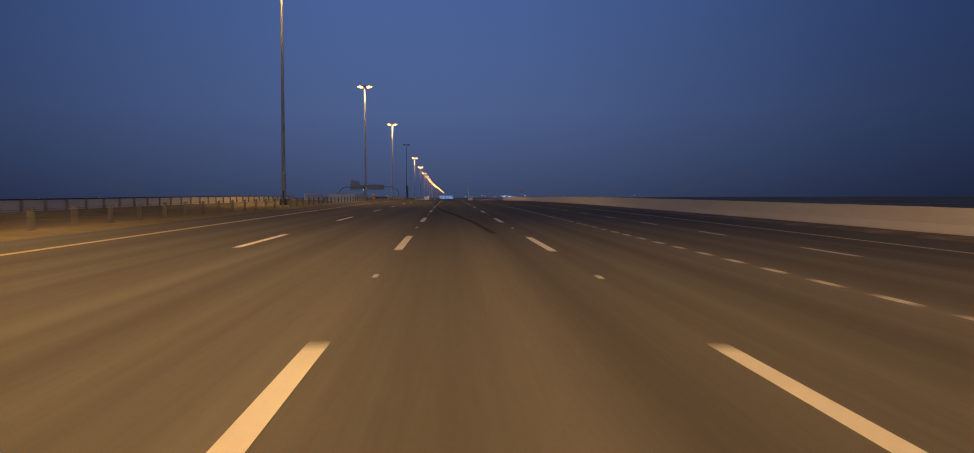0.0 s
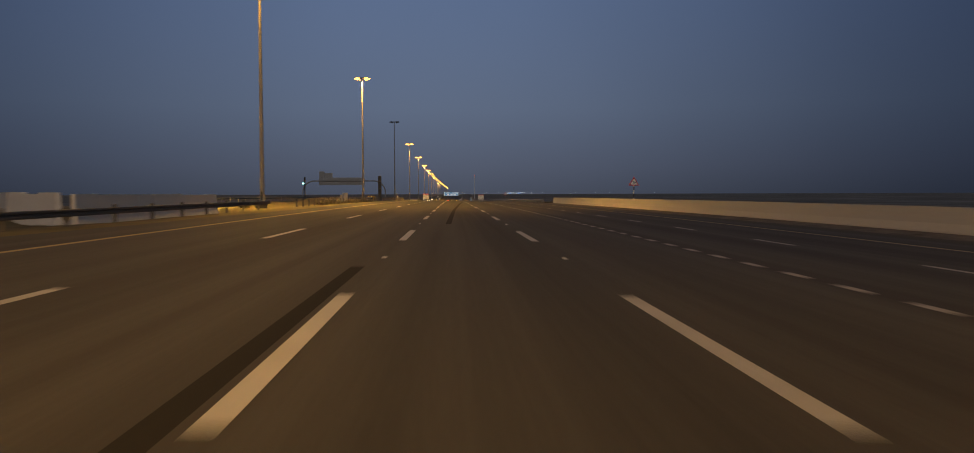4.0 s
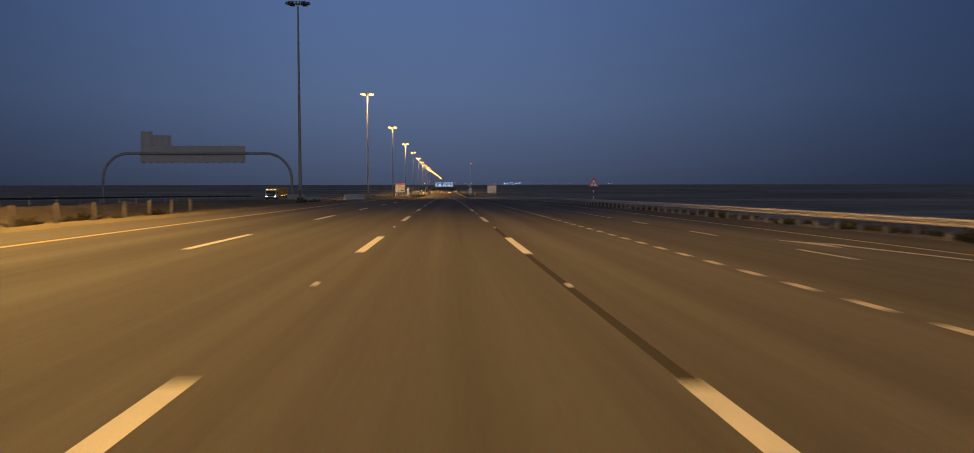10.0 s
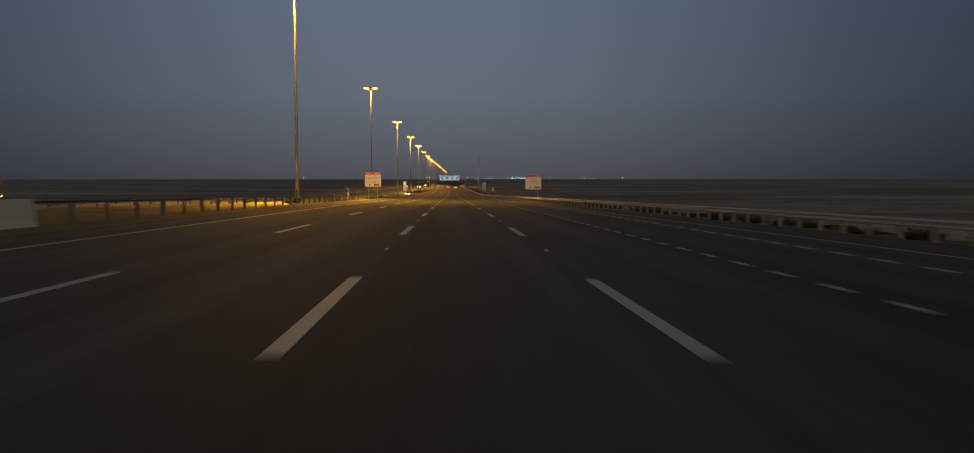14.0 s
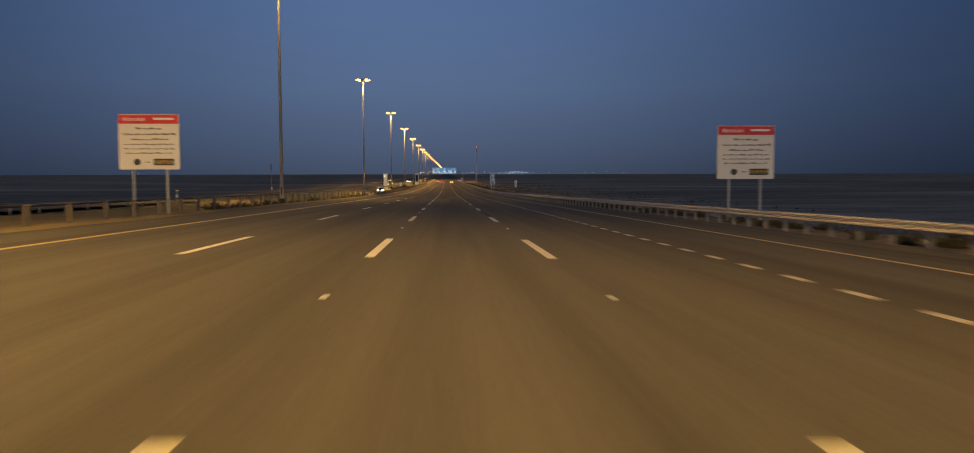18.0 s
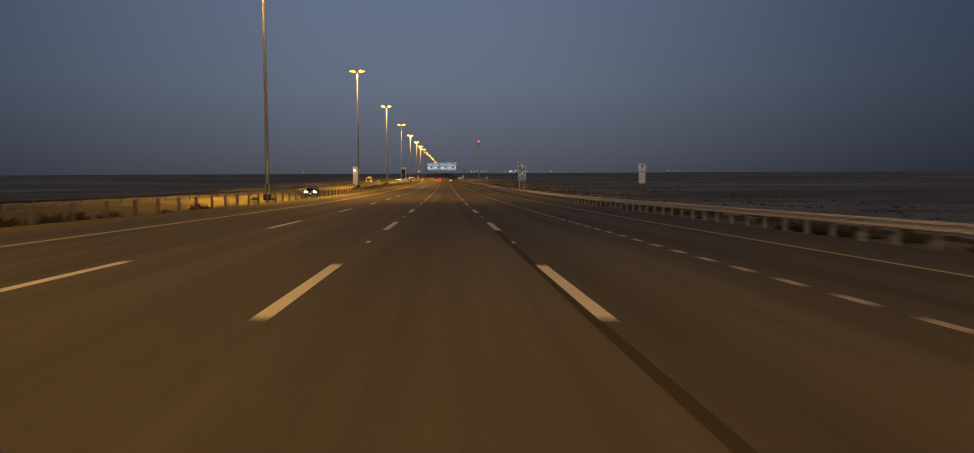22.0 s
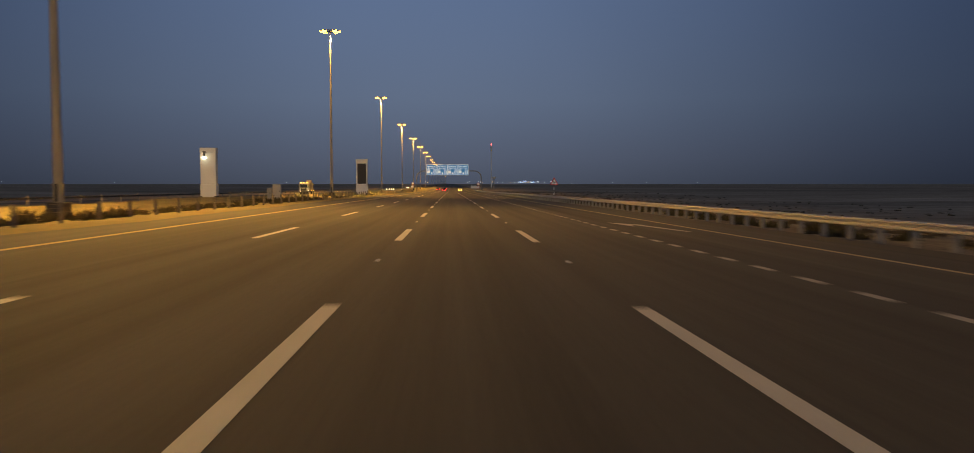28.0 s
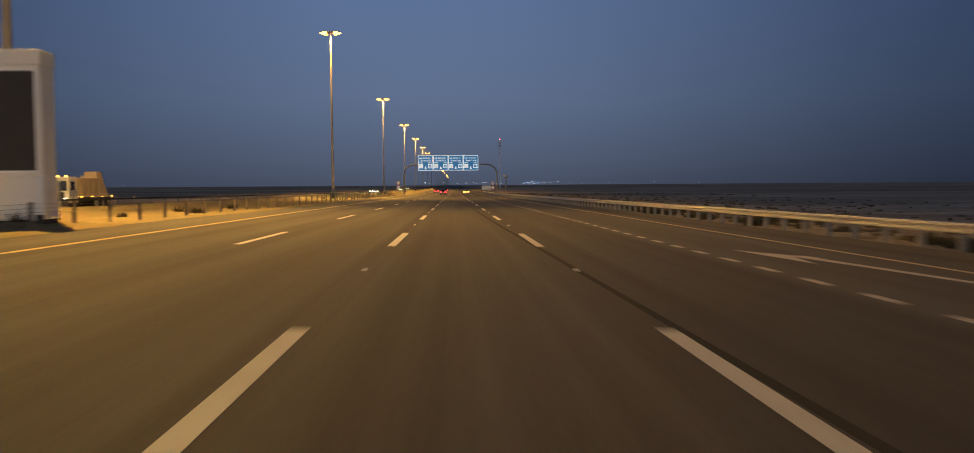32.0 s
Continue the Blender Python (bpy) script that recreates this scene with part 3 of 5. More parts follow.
lit_mast, dark_mast = high_mast(True), high_mast(False)
# the share of full lamp power, for masts that are given less
LAMP_SHARE = {1: 0.30, 2: 0.75, 3: 0.9, 5: 0.9, 6: 0.32, 7: 0.55, 8: 0.62, 9: 0.75}


def sodium(share):
    lamp = bpy.data.lights.new("sodium_light", "AREA")
    lamp.shape, lamp.size, lamp.spread = "DISK", 0.42, radians(145)
    lamp.color, lamp.energy = SODIUM, LAMP_WATTS * share / 2
    return lamp


for k, y in enumerate(MAST_Y):
    m = pose(MAST_X, y, mast_ground(y), 0, 0, 0)
    mast = dark_mast if k == UNLIT else lit_mast if k == 0 else copy_thing(lit_mast, m)
    mast.matrix_basis = m
    for c in mast.children:
        if c.name.startswith("base_block"):
            c.location.z = float(zg(MAST_X, y)) - mast_ground(y)
    if k == UNLIT:
        continue
    if k < 15:
        lamp = sodium(LAMP_SHARE.get(k, 1.0))
        for s in (-1, 1):
            ob = new("sodium_light", lamp)
            ob.matrix_basis = pose(MAST_X, y + 0.75 * s, mast_ground(y) + 29.70, 12 * s, 0, 0)


# ---- right side: parapet, then guardrail ----
def sweep(name, section, line_pts, mat, parent, label=""):
    """A closed section (across, up) swept along points of the plan with a heading along y."""
    pts, faces = [], []
    n = len(section)
    for x, y, z in line_pts:
        for u, w in section:
            pts.append((x + u, y, z + w))
    for k in range(len(line_pts) - 1):
        for i in range(n):
            j = (i + 1) % n
            faces.append((k * n + i, k * n + j, (k + 1) * n + j, (k + 1) * n + i))
    faces.append(tuple(range(n))[::-1])
    faces.append(tuple(range((len(line_pts) - 1) * n, len(line_pts) * n)))
    me = bpy.data.meshes.new(name)
    me.from_pydata(pts, [], faces)
    me.materials.append(mat)
    bm = bmesh.new()
    bm.from_mesh(me)
    bmesh.ops.recalc_face_normals(bm, faces=bm.faces)
    bm.to_mesh(me)
    bm.free()
    ob = new(name, me)
    ob.parent = parent
    return tagged(ob, label)


parapet = thing("parapet_wall", "pale painted concrete parapet wall beside the outer verge", "wall", kind="structure")
SECTION = [(-0.24, -0.3), (-0.24, 0.08), (-0.12, 0.36), (-0.08, 0.98), (0.16, 0.98), (0.2, -0.3)]
for k in range(-6, 26):
    y0, y1 = 10.0 * k + 2.3, 10.0 * k + 12.27
    sweep("wall_panel", SECTION, [(19.6, y, float(zr(19.0, y))) for y in (y0, (y0 + y1) / 2, y1)], PARAPET, parapet)

W_BEAM = [(0.0, 0.0), (-0.10, 0.03), (-0.10, 0.105), (-0.01, 0.12), (-0.01, 0.165), (-0.10, 0.185), (-0.10, 0.235), (0.0, 0.26), (0.014, 0.25), (-0.085, 0.228), (-0.085, 0.195), (0.006, 0.172), (0.006, 0.113), (-0.085, 0.097), (-0.085, 0.038), (0.014, 0.01)]
guardrail = thing("guardrail", "galvanised steel guardrail with a corrugated beam on posts", "guardrail")


def rail_z(y):
    return float(zg(rail_x(y), y))


for k in range(84):
    y0, y1 = 262.5 + 12 * k, 262.5 + 12 * k + 11.99
    sweep("beam", [(u - 0.22, w) for u, w in W_BEAM], [(float(rail_x(y)), y, rail_z(y) + 0.51) for y in np.linspace(y0, y1, 3)], RAIL, guardrail)


def post_mesh(w, d, h, mat, name):
    bm = bmesh.new()
    box(bm, (w, d, h), (0, 0, -0.1), 0.012)
    return mesh_of(bm, name, mat)


def rail_post_mesh():
    bm = bmesh.new()
    box(bm, (0.12, 0.15, 0.86), (0, 0, -0.1), 0.01)
    box(bm, (0.16, 0.13, 0.26), (-0.14, 0, 0.50), 0.01)
    return mesh_of(bm, "post", POST)


RPOST = rail_post_mesh()
for k in range(300):
    y = 263.2 + 1.82 * k
    ob = new("post", RPOST)
    ob.parent = guardrail
    ob.location = (float(rail_x(y)), y, rail_z(y))
bm = bmesh.new()
for k in range(300, 545):
    y = 263.2 + 1.82 * k
    box(bm, (0.16, 0.16, 0.86), (float(rail_x(y)), y, rail_z(y) - 0.1))
tagged(part("far_post", bm, POST, guardrail), kind="stuff")

# ---- left side: wire rope barrier posts ----
LPOST = post_mesh(0.13, 0.10, 0.92, DARK_POST, "post")
FPOST = post_mesh(0.10, 0.10, 0.85, POST, "post")
STRETCHES = [(-25, 134), (188, 349), (449, 1120)]
for a, b in STRETCHES:
    rope_barrier = thing("rope_barrier", "dark steel posts of a wire rope barrier beside the median", "barrier", "rope barriers")
    y = a + 1.0
    while y < b:
        ob = new("post", LPOST)
        ob.parent = rope_barrier
        ob.matrix_basis = pose(-12.45, y, float(zg(-12.45, y)), random.uniform(-1.5, 1.5), random.uniform(-2, 2), random.uniform(-8, 8))
        y += 3.16
    for h in (0.48, 0.62, 0.76):
        ys = np.arange(a + 1, b, 12.64)
        bm = bmesh.new()
        tube(bm, [(-12.36, yy, float(zg(-12.45, yy)) + h) for yy in ys], 0.005, 5)
        part("wire_rope", bm, DARK_POST, rope_barrier)


# ---- gantries ----
def gantry_frame(g, x0, x1, top, y, z0, z1, r=0.22, bend=3.0, mat=POST):
    """A bent steel tube: two legs and a beam."""
    bm = bmesh.new()
    pts = [(x0, y, z0 - 0.3)]
    for a in np.linspace(math.pi, math.pi / 2, 9):
        pts.append((x0 + bend + bend * math.cos(a), y, top - bend + bend * math.sin(a)))
    for a in np.linspace(math.pi / 2, 0, 9):
        pts.append((x1 - bend + bend * math.cos(a), y, top - bend + bend * math.sin(a)))
    pts.append((x1, y, z1 - 0.3))
    tube(bm, pts, r, 12)
    part("frame", bm, mat, g)
    for x, z in ((x0, z0), (x1, z1)):
        bm = bmesh.new()
        box(bm, (0.9, 0.9, 0.3), (x, y, z - 0.25), 0.03)
        rod(bm, (x, y, z), (x, y, z + 0.12), 0.4, 0.4, 12)
        part("foot", bm, CONCRETE, g)


g1 = thing("sign_gantry", "grey sign gantry over the opposite carriageway seen from behind", "sign gantry")
zg1 = float(zp(449.0))
gantry_frame(g1, -58.8, -25.7, zg1 + 8.3, 449.0, float(zg(-58.8, 449.0)), float(zg(-25.7, 449.0)), 0.24, 4.6, POST)
for x0, x1, z0, z1 in ((-52.4, -33.95, 6.68, 9.65), (-52.3, -50.12, 9.65, 12.16), (-50.1, -46.9, 9.65, 11.5)):
    bm = bmesh.new()
    w = x1 - x0
    plate(bm, w - 0.03, z1 - z0 - 0.02, 0.06, ((x0 + x1) / 2, 449.5, zg1 + z0))
    panel = part("panel_back", bm, GANTRY, g1)
    n = max(2, round(w / 1.23))
    for k in range(n):
        bm = bmesh.new()
        box(bm, (0.12, 0.16, z1 - z0 + 0.08), (x0 + (k + 0.5) * w / n, 449.38, zg1 + z0 + 0.03))
        part("stiffener", bm, GANTRY, panel)
        if z0 < 8:
            bm = bmesh.new()
            box(bm, (0.3, 0.14, 0.16), (x0 + (k + 0.5) * w / n, 449.42, zg1 + z0 - 0.1), 0.01)
            part("clip", bm, BLACK, panel, "dark edge clip")

g2 = thing("sign_gantry", "sign gantry with four blue speed limit panels over the road", "sign gantry")
Y2 = 1176.0
zg2 = float(zp(Y2))
gantry_frame(g2, -13.5, 14.5, zg2 + 9.0, Y2, float(zg(-13.5, Y2)), float(zg(14.5, Y2)))
for k in range(4):
    x = -9.2 + 4.525 * (k + 0.5)
    bm = bmesh.new()
    plate(bm, 4.44, 4.5, 0.08, (x, Y2 - 0.5, zg2 + 7.25), 0, 0.02)
    panel = part("panel", bm, LIT_WHITE, g2, "blue panel with a white border")
    bm = bmesh.new()
    plate(bm, 4.2, 4.26, 0.03, (x, Y2 - 0.56, zg2 + 7.37))
    part("face", bm, LIT_BLUE, panel, "lit blue face")

# ---- upright column and light at the near checkpoint ----
def zg_at(x, y):
    return float(zg(x, y))


col = thing("camera_column", "dark slim metal column on a concrete foot beside the verge", "column", at=(-12.5, 273.4, zg_at(-12.5, 273.4)))
bm = bmesh.new()
box(bm, (0.62, 0.5, 4.75), (0, 0, 0.15), 0.05)
part("body", bm, BLACK, col)
bm = bmesh.new()
box(bm, (0.9, 0.8, 0.3), (0, 0, -0.1), 0.03)
part("foot", bm, CONCRETE, col)

tower_a = thing("camera_tower", "white slab tower with a bright floodlight beside the median", "tower", at=(-26.4, 914.3, zg_at(-26.4, 914.3)))
bm = bmesh.new()
box(bm, (1.75, 0.9, 5.7), (0, 0, -0.1), 0.06)
part("body", bm, CREAM, tower_a)

tower_b = thing("camera_tower", "white slab tower with a tall dark display beside the verge", "tower", at=(-13.55, 957.4, zg_at(-13.55, 957.4) + 0.10))
bm = bmesh.new()
box(bm, (1.85, 1.0, 5.85), (0, 0, -0.1), 0.06)
part("body", bm, CREAM, tower_b)
bm = bmesh.new()
plate(bm, 1.46, 3.42, 0.06, (0, -0.5, 1.64), 0, 0.01)
part("display", bm, BLACK, tower_b, "dark unlit display")


# ---- signs ----
def notice_board(x, y, z_low):
    zb = zg_at(x, y)
    s = thing("notice_board", "large white notice board with a red heading on two posts", "sign", "notice boards", at=(x, y, zb))
    low = z_low - zb
    for sx in (-0.85, 0.85):
        bm = bmesh.new()
        box(bm, (0.12, 0.12, low + 2.6), (sx, 0.1, -0.2), 0.01)
        part("post", bm, STEEL, s)
    bm = bmesh.new()
    plate(bm, 3.05, 2.82, 0.06, (0, 0, low), 0, 0.015)
    panel = part("board", bm, CREAM, s)
    bm = bmesh.new()
    plate(bm, 3.0, 0.46, 0.02, (0, -0.035, low + 2.33))
    part("heading", bm, RED, panel, "red heading band")
    return s


notice_board(-13.65, 578.7, float(zr(-13.65, 578.7)) + 2.2)
notice_board(17.4, 578.7, float(zr(17.4, 578.7)) + 2.05)


def warning_sign(x, y, top, size=1.0):
    zb = zg_at(x, y)
    s = thing("warning_sign", "red-bordered triangular warning sign on a black and white post", "sign", "warning signs", at=(x, y, zb))
    h = top - zb
    s["size"] = size
    for k in range(8):
        bm = bmesh.new()
        rod(bm, (0, 0.05, h * k / 8 - (0.1 if k == 0 else 0)), (0, 0.05, h * (k + 1) / 8), 0.055, 0.055, 10)
        part("post_band", bm, BLACK if k % 2 else WHITE, s)
    for r, mat, dy, nm in ((0.75 * size, RED, -0.0, "plate"), (0.52 * size, WHITE, -0.03, "field")):
        bm = bmesh.new()
        c = h - 0.38 * size
        vs = []
        for dyy in (dy - 0.02, dy + 0.015):
            vs.append([bm.verts.new((r * math.cos(a), dyy, c + r * math.sin(a))) for a in (math.pi / 2, math.pi * 7 / 6, math.pi * 11 / 6)])
        bm.faces.new(vs[0])
        bm.faces.new(vs[1][::-1])
        for i in range(3):
            bm.faces.new((vs[0][i], vs[1][i], vs[1][(i + 1) % 3], vs[0][(i + 1) % 3]))
        bmesh.ops.recalc_face_normals(bm, faces=bm.faces)
        part(nm, bm, mat, s)
    return s


warning_sign(19.75, 198.0, float(zr(19.75, 198)) + 2.95, 0.82)
warning_sign(19.7, 398.9, float(zr(19.7, 398.9)) + 2.82)
warning_sign(16.3, 936.9, float(zr(16.3, 936.9)) + 2.82)

services = thing("services_sign", "tall teal services sign with a white border on two posts", "sign", at=(17.2, 815.0, zg_at(17.2, 815.0)))
b0 = float(zr(17.2, 815.0)) + 2.07 - zg_at(17.2, 815.0)
for sx in (-0.45, 0.45):
    bm = bmesh.new()
    rod(bm, (sx, 0.1, -0.2), (sx, 0.1, b0 + 3.4), 0.055, 0.055, 10)
    part("post", bm, CREAM, services)
bm = bmesh.new()
plate(bm, 1.55, 3.6, 0.06, (0, 0, b0), 0, 0.02)
spanel = part("panel", bm, WHITE, services)

marker = thing("marker_sign", "two stacked white information plates on a dark post behind the guardrail", "sign", at=(16.3, 710.8, zg_at(16.3, 710.8)))
b1 = float(zr(16.3, 710.8)) + 1.75 - zg_at(16.3, 710.8)
bm = bmesh.new()
box(bm, (0.16, 0.1, b1 + 1.2), (0, 0.08, -0.2), 0.01)
part("post", bm, DARK_POST, marker)
bm = bmesh.new()
plate(bm, 0.48, 0.84, 0.05, (0, 0, b1), 0, 0.01)
part("lower_plate", bm, CREAM, marker, "cream lower plate")
bm = bmesh.new()
plate(bm, 0.54, 0.56, 0.05, (0, 0, b1 + 0.88), 0, 0.01)
part("panel", bm, WHITE, marker, "white upper plate with a blue mark")


# ---- writing and marks on the signs ----
def lettering(text, size, at, mat, parent, turn=0.0, width=None):
    """Raised letters on an upright face that looks towards -y; at: the middle of the line."""
    cu = bpy.data.curves.new("lettering", "FONT")
    cu.body, cu.size, cu.extrude, cu.align_x, cu.align_y = text, size, 0.004, "CENTER", "CENTER"
    tmp = bpy.data.objects.new("lettering", cu)
    me = bpy.data.meshes.new_from_object(tmp)
    bpy.data.objects.remove(tmp)
    me.materials.clear()
    me.materials.append(mat)
    k = 1.0
    if width:
        xs = [v.co.x for v in me.vertices]
        k = width / (max(xs) - min(xs))
    me.transform(Matrix.Translation(at) @ Matrix.Rotation(radians(90), 4, "X") @ Matrix.Diagonal((k, 1, 1, 1)))
    ob = new("lettering", me)
    ob.parent = parent
    return ob


def bar(w, h, at, mat, parent, name="bar"):
    bm = bmesh.new()
    plate(bm, w, h, 0.014, at)
    return part(name, bm, mat, parent)


def disc(r, at, mat, parent, name="disc", t=0.02, seg=24):
    bm = bmesh.new()
    rod(bm, (at[0], at[1] + t / 2, at[2]), (at[0], at[1] - t / 2, at[2]), r, r, seg, smooth=False)
    return part(name, bm, mat, parent)


for s in [o for o in scene.objects if o.get("category") == "sign" and o.name.startswith("notice_board")]:
    board = [c for c in s.children if c.name.startswith("board")][0]
    low = min(v.co.z for v in board.data.vertices)
    lettering("Attention", 0.30, (-0.72, -0.05, low + 2.56), WHITE, board, width=1.15)
    bar(1.0, 0.10, (0.75, -0.05, low + 2.53), WHITE, board)
    rnd = random.Random(5)
    for row, (z, w) in enumerate(((2.05, 1.3), (1.76, 2.6), (1.5, 1.8), (1.25, 2.5), (1.03, 2.5), (0.81, 2.3))):
        x, tall = -w / 2, 0.10 if row < 3 else 0.085
        bm = bmesh.new()
        while x < w / 2 - 0.05:
            word = x + rnd.uniform(0.16, 0.4)
            while x < min(word, w / 2):
                ww, hh = rnd.uniform(0.022, 0.07), tall * rnd.uniform(0.3, 1.0)
                plate(bm, ww, hh, 0.012, (x + ww / 2, -0.037, low + z + rnd.uniform(-0.02, 0.02)))
                x += ww + 0.014
            x += 0.06
        part("text_line", bm, DARK_POST if row > 2 else LETTER, board)
    disc(0.17, (-0.62, -0.04, low + 0.38), LETTER, board, "emblem")
    bar(0.2, 0.04, (-0.1, -0.037, low + 0.36), LETTER, board)
    pan = bar(1.02, 0.34, (0.72, -0.037, low + 0.21), LETTER, board, "black_panel")
    for k in range(5):
        bar(0.06, 0.17, (0.36 + 0.18 * k, -0.05, low + 0.295), YELLOW, board)
        bar(0.10, 0.035, (0.385 + 0.18 * k, -0.05, low + 0.295 + 0.07 * (k % 3)), YELLOW, board)

for s in [o for o in scene.objects if o.get("category") == "sign" and o.name.startswith("warning_sign")]:
    field = [c for c in s.children if c.name.startswith("field")][0]
    c = sum(v.co.z for v in field.data.vertices) / 6
    k = s["size"]
    bar(0.06 * k, 0.34 * k, (-0.02 * k, -0.06, c - 0.24 * k), LETTER, field, "symbol_shaft")
    bar(0.20 * k, 0.09 * k, (-0.08 * k, -0.06, c + 0.06 * k), LETTER, field, "symbol_head")
    bar(0.22 * k, 0.08 * k, (0.15 * k, -0.06, c - 0.06 * k), LETTER, field, "symbol_head")

for z0, h, kind in ((2.12, 1.36, "logo"), (0.72, 1.30, "rings"), (0.10, 0.52, "text")):
    bm = bmesh.new()
    plate(bm, 1.34, h, 0.02, (0, -0.04, b0 + z0))
    face = part("face", bm, TEAL, spanel, "teal field with white marks")
    if kind == "logo":
        disc(0.52, (0, -0.055, b0 + z0 + h / 2), WHITE, face, "emblem")
        disc(0.36, (-0.13, -0.07, b0 + z0 + h / 2 - 0.1), TEAL, face, "emblem")
        disc(0.30, (0.06, -0.08, b0 + z0 + h / 2 + 0.02), CREAM, face, "emblem")
    elif kind == "rings":
        for x, z in ((-0.36, 0.98), (0.36, 0.98), (0, 0.65), (-0.36, 0.32), (0.36, 0.32)):
            disc(0.24, (x, -0.055, b0 + z0 + z), WHITE, face, "round_symbol")
            if x < 0 or z < 0.5:
                disc(0.15, (x, -0.068, b0 + z0 + z), TEAL, face, "round_symbol")
    else:
        lettering("2 km", 0.46, (0, -0.055, b0 + z0 + h / 2 + 0.02), WHITE, face, width=0.95)

mp_ = [c for c in marker.children if c.name.startswith("panel")][0]
bar(0.07, 0.26, (0, -0.034, b1 + 1.06), BLUE, mp_, "blue_symbol")
bar(0.22, 0.12, (0, -0.034, b1 + 1.24), BLUE, mp_, "blue_symbol")
bar(0.10, 0.03, (0, -0.034, b1 + 0.97), LETTER, mp_)
lower = [c for c in marker.children if c.name.startswith("lower_plate")][0]
bar(0.22, 0.03, (0, -0.034, b1 + 0.74), RED, lower)
bar(0.20, 0.025, (0.02, -0.034, b1 + 0.56), CONCRETE, lower)
bar(0.26, 0.025, (-0.02, -0.034, b1 + 0.34), CONCRETE, lower)

for panel in [c for c in g2.children if c.name.startswith("panel")]:
    xs = [v.co.x for v in panel.data.vertices]
    x, zb = (min(xs) + max(xs)) / 2, zg2 + 7.85
    yy = Y2 - 0.585
    scrawl = random.Random(9)
    for k, w in enumerate((0.9, 0.5, 0.7, 0.6)):
        x0 = x - 1.45 + (0, 1.0, 1.75, 2.6)[k] - w / 2
        bar(w, 0.12, (x0 + w / 2, yy, zb + 3.02), LIT_WHITE, panel)
        for j in range(round(w / 0.16)):
            bar(0.08, scrawl.uniform(0.12, 0.42), (x0 + 0.08 + 0.16 * j, yy - 0.004, zb + 3.0 + scrawl.uniform(-0.08, 0.06)), LIT_WHITE, panel)
    lettering("Speed Limit", 0.72, (x, yy, zb + 2.36), LIT_WHITE, panel, width=3.1)
    lettering("Max", 0.56, (x - 1.35, yy, zb + 1.72), LIT_WHITE, panel, width=1.05)
    lettering("Min", 0.56, (x + 1.35, yy, zb + 1.72), LIT_WHITE, panel, width=0.95)
    for sx in (-1.35, 1.35):
        bar(1.15, 1.15, (x + sx, yy, zb + 0.12), LIT_WHITE, panel, "number_plate")
        disc(0.46, (x + sx, yy - 0.02, zb + 0.69), RED if sx < 0 else LIT_BLUE, panel, "ring")
        disc(0.38, (x + sx, yy - 0.035, zb + 0.69), LIT_WHITE if sx < 0 else LIT_BLUE, panel, "ring")
        bar(0.36, 0.2, (x + sx, yy - 0.045, zb + 0.59), LETTER if sx < 0 else LIT_WHITE, panel)
    bm = bmesh.new()
    vs = [bm.verts.new((x + u, yy, zb + w)) for u, w in ((-0.42, 0.12), (0, -0.25), (0.42, 0.12), (0.14, 0.06), (0.14, 0.55), (-0.14, 0.55), (-0.14, 0.06))]
    bm.faces.new(vs)
    part("arrow", bm, LIT_WHITE, panel)


def speed_sign(x, y, n=2, plate_too=False):
    s = thing("speed_sign", "round white speed sign with a red rim on a steel post", "sign", "speed signs at the gantry", at=(x, y, zg_at(x, y)))
    bm = bmesh.new()
    rod(bm, (0, 0.06, -0.2), (0, 0.06, 4.3), 0.06, 0.06, 10)
    part("post", bm, STEEL, s)
    for k in range(n):
        rim = disc(0.62, (0, 0, 3.6 - 1.35 * k), RED, s, "rim", 0.03)
        disc(0.48, (0, -0.03, 3.6 - 1.35 * k), WHITE, rim, "field", 0.02)
    if plate_too:
        bm = bmesh.new()
        plate(bm, 2.6, 1.2, 0.05, (-1.9, 0, 1.7), 0, 0.02)
        part("plate", bm, CREAM, s, "cream plate with a red rim")


speed_sign(-15.2, 1176.0)
speed_sign(13.0, 1170.0, 2, True)

# ---- chevron board and short guardrail before the median opening ----
chev = thing("chevron_board", "yellow and black striped chevron board at the rail end", "sign", at=(-11.55, 134.7, zg_at(-11.55, 134.7)))
bm = bmesh.new()
plate(bm, 0.62, 0.82, 0.03, (0, 0, 0.28))
cp = part("board", bm, YELLOW, chev)
for k in range(5):
    bm = bmesh.new()
    zc = 0.30 + 0.155 * k
    vs = [bm.verts.new(p) for p in ((-0.31, -0.02, zc + 0.09), (-0.31, -0.02, zc), (0.31, -0.02, zc + 0.06 - 0.07), (0.31, -0.02, zc + 0.09))]
    bm.faces.new(vs)
    part("stripe", bm, LETTER, cp)
bm = bmesh.new()
rod(bm, (0, 0.05, -0.1), (0, 0.05, 1.0), 0.04, 0.04, 8)
part("post", bm, STEEL, chev)

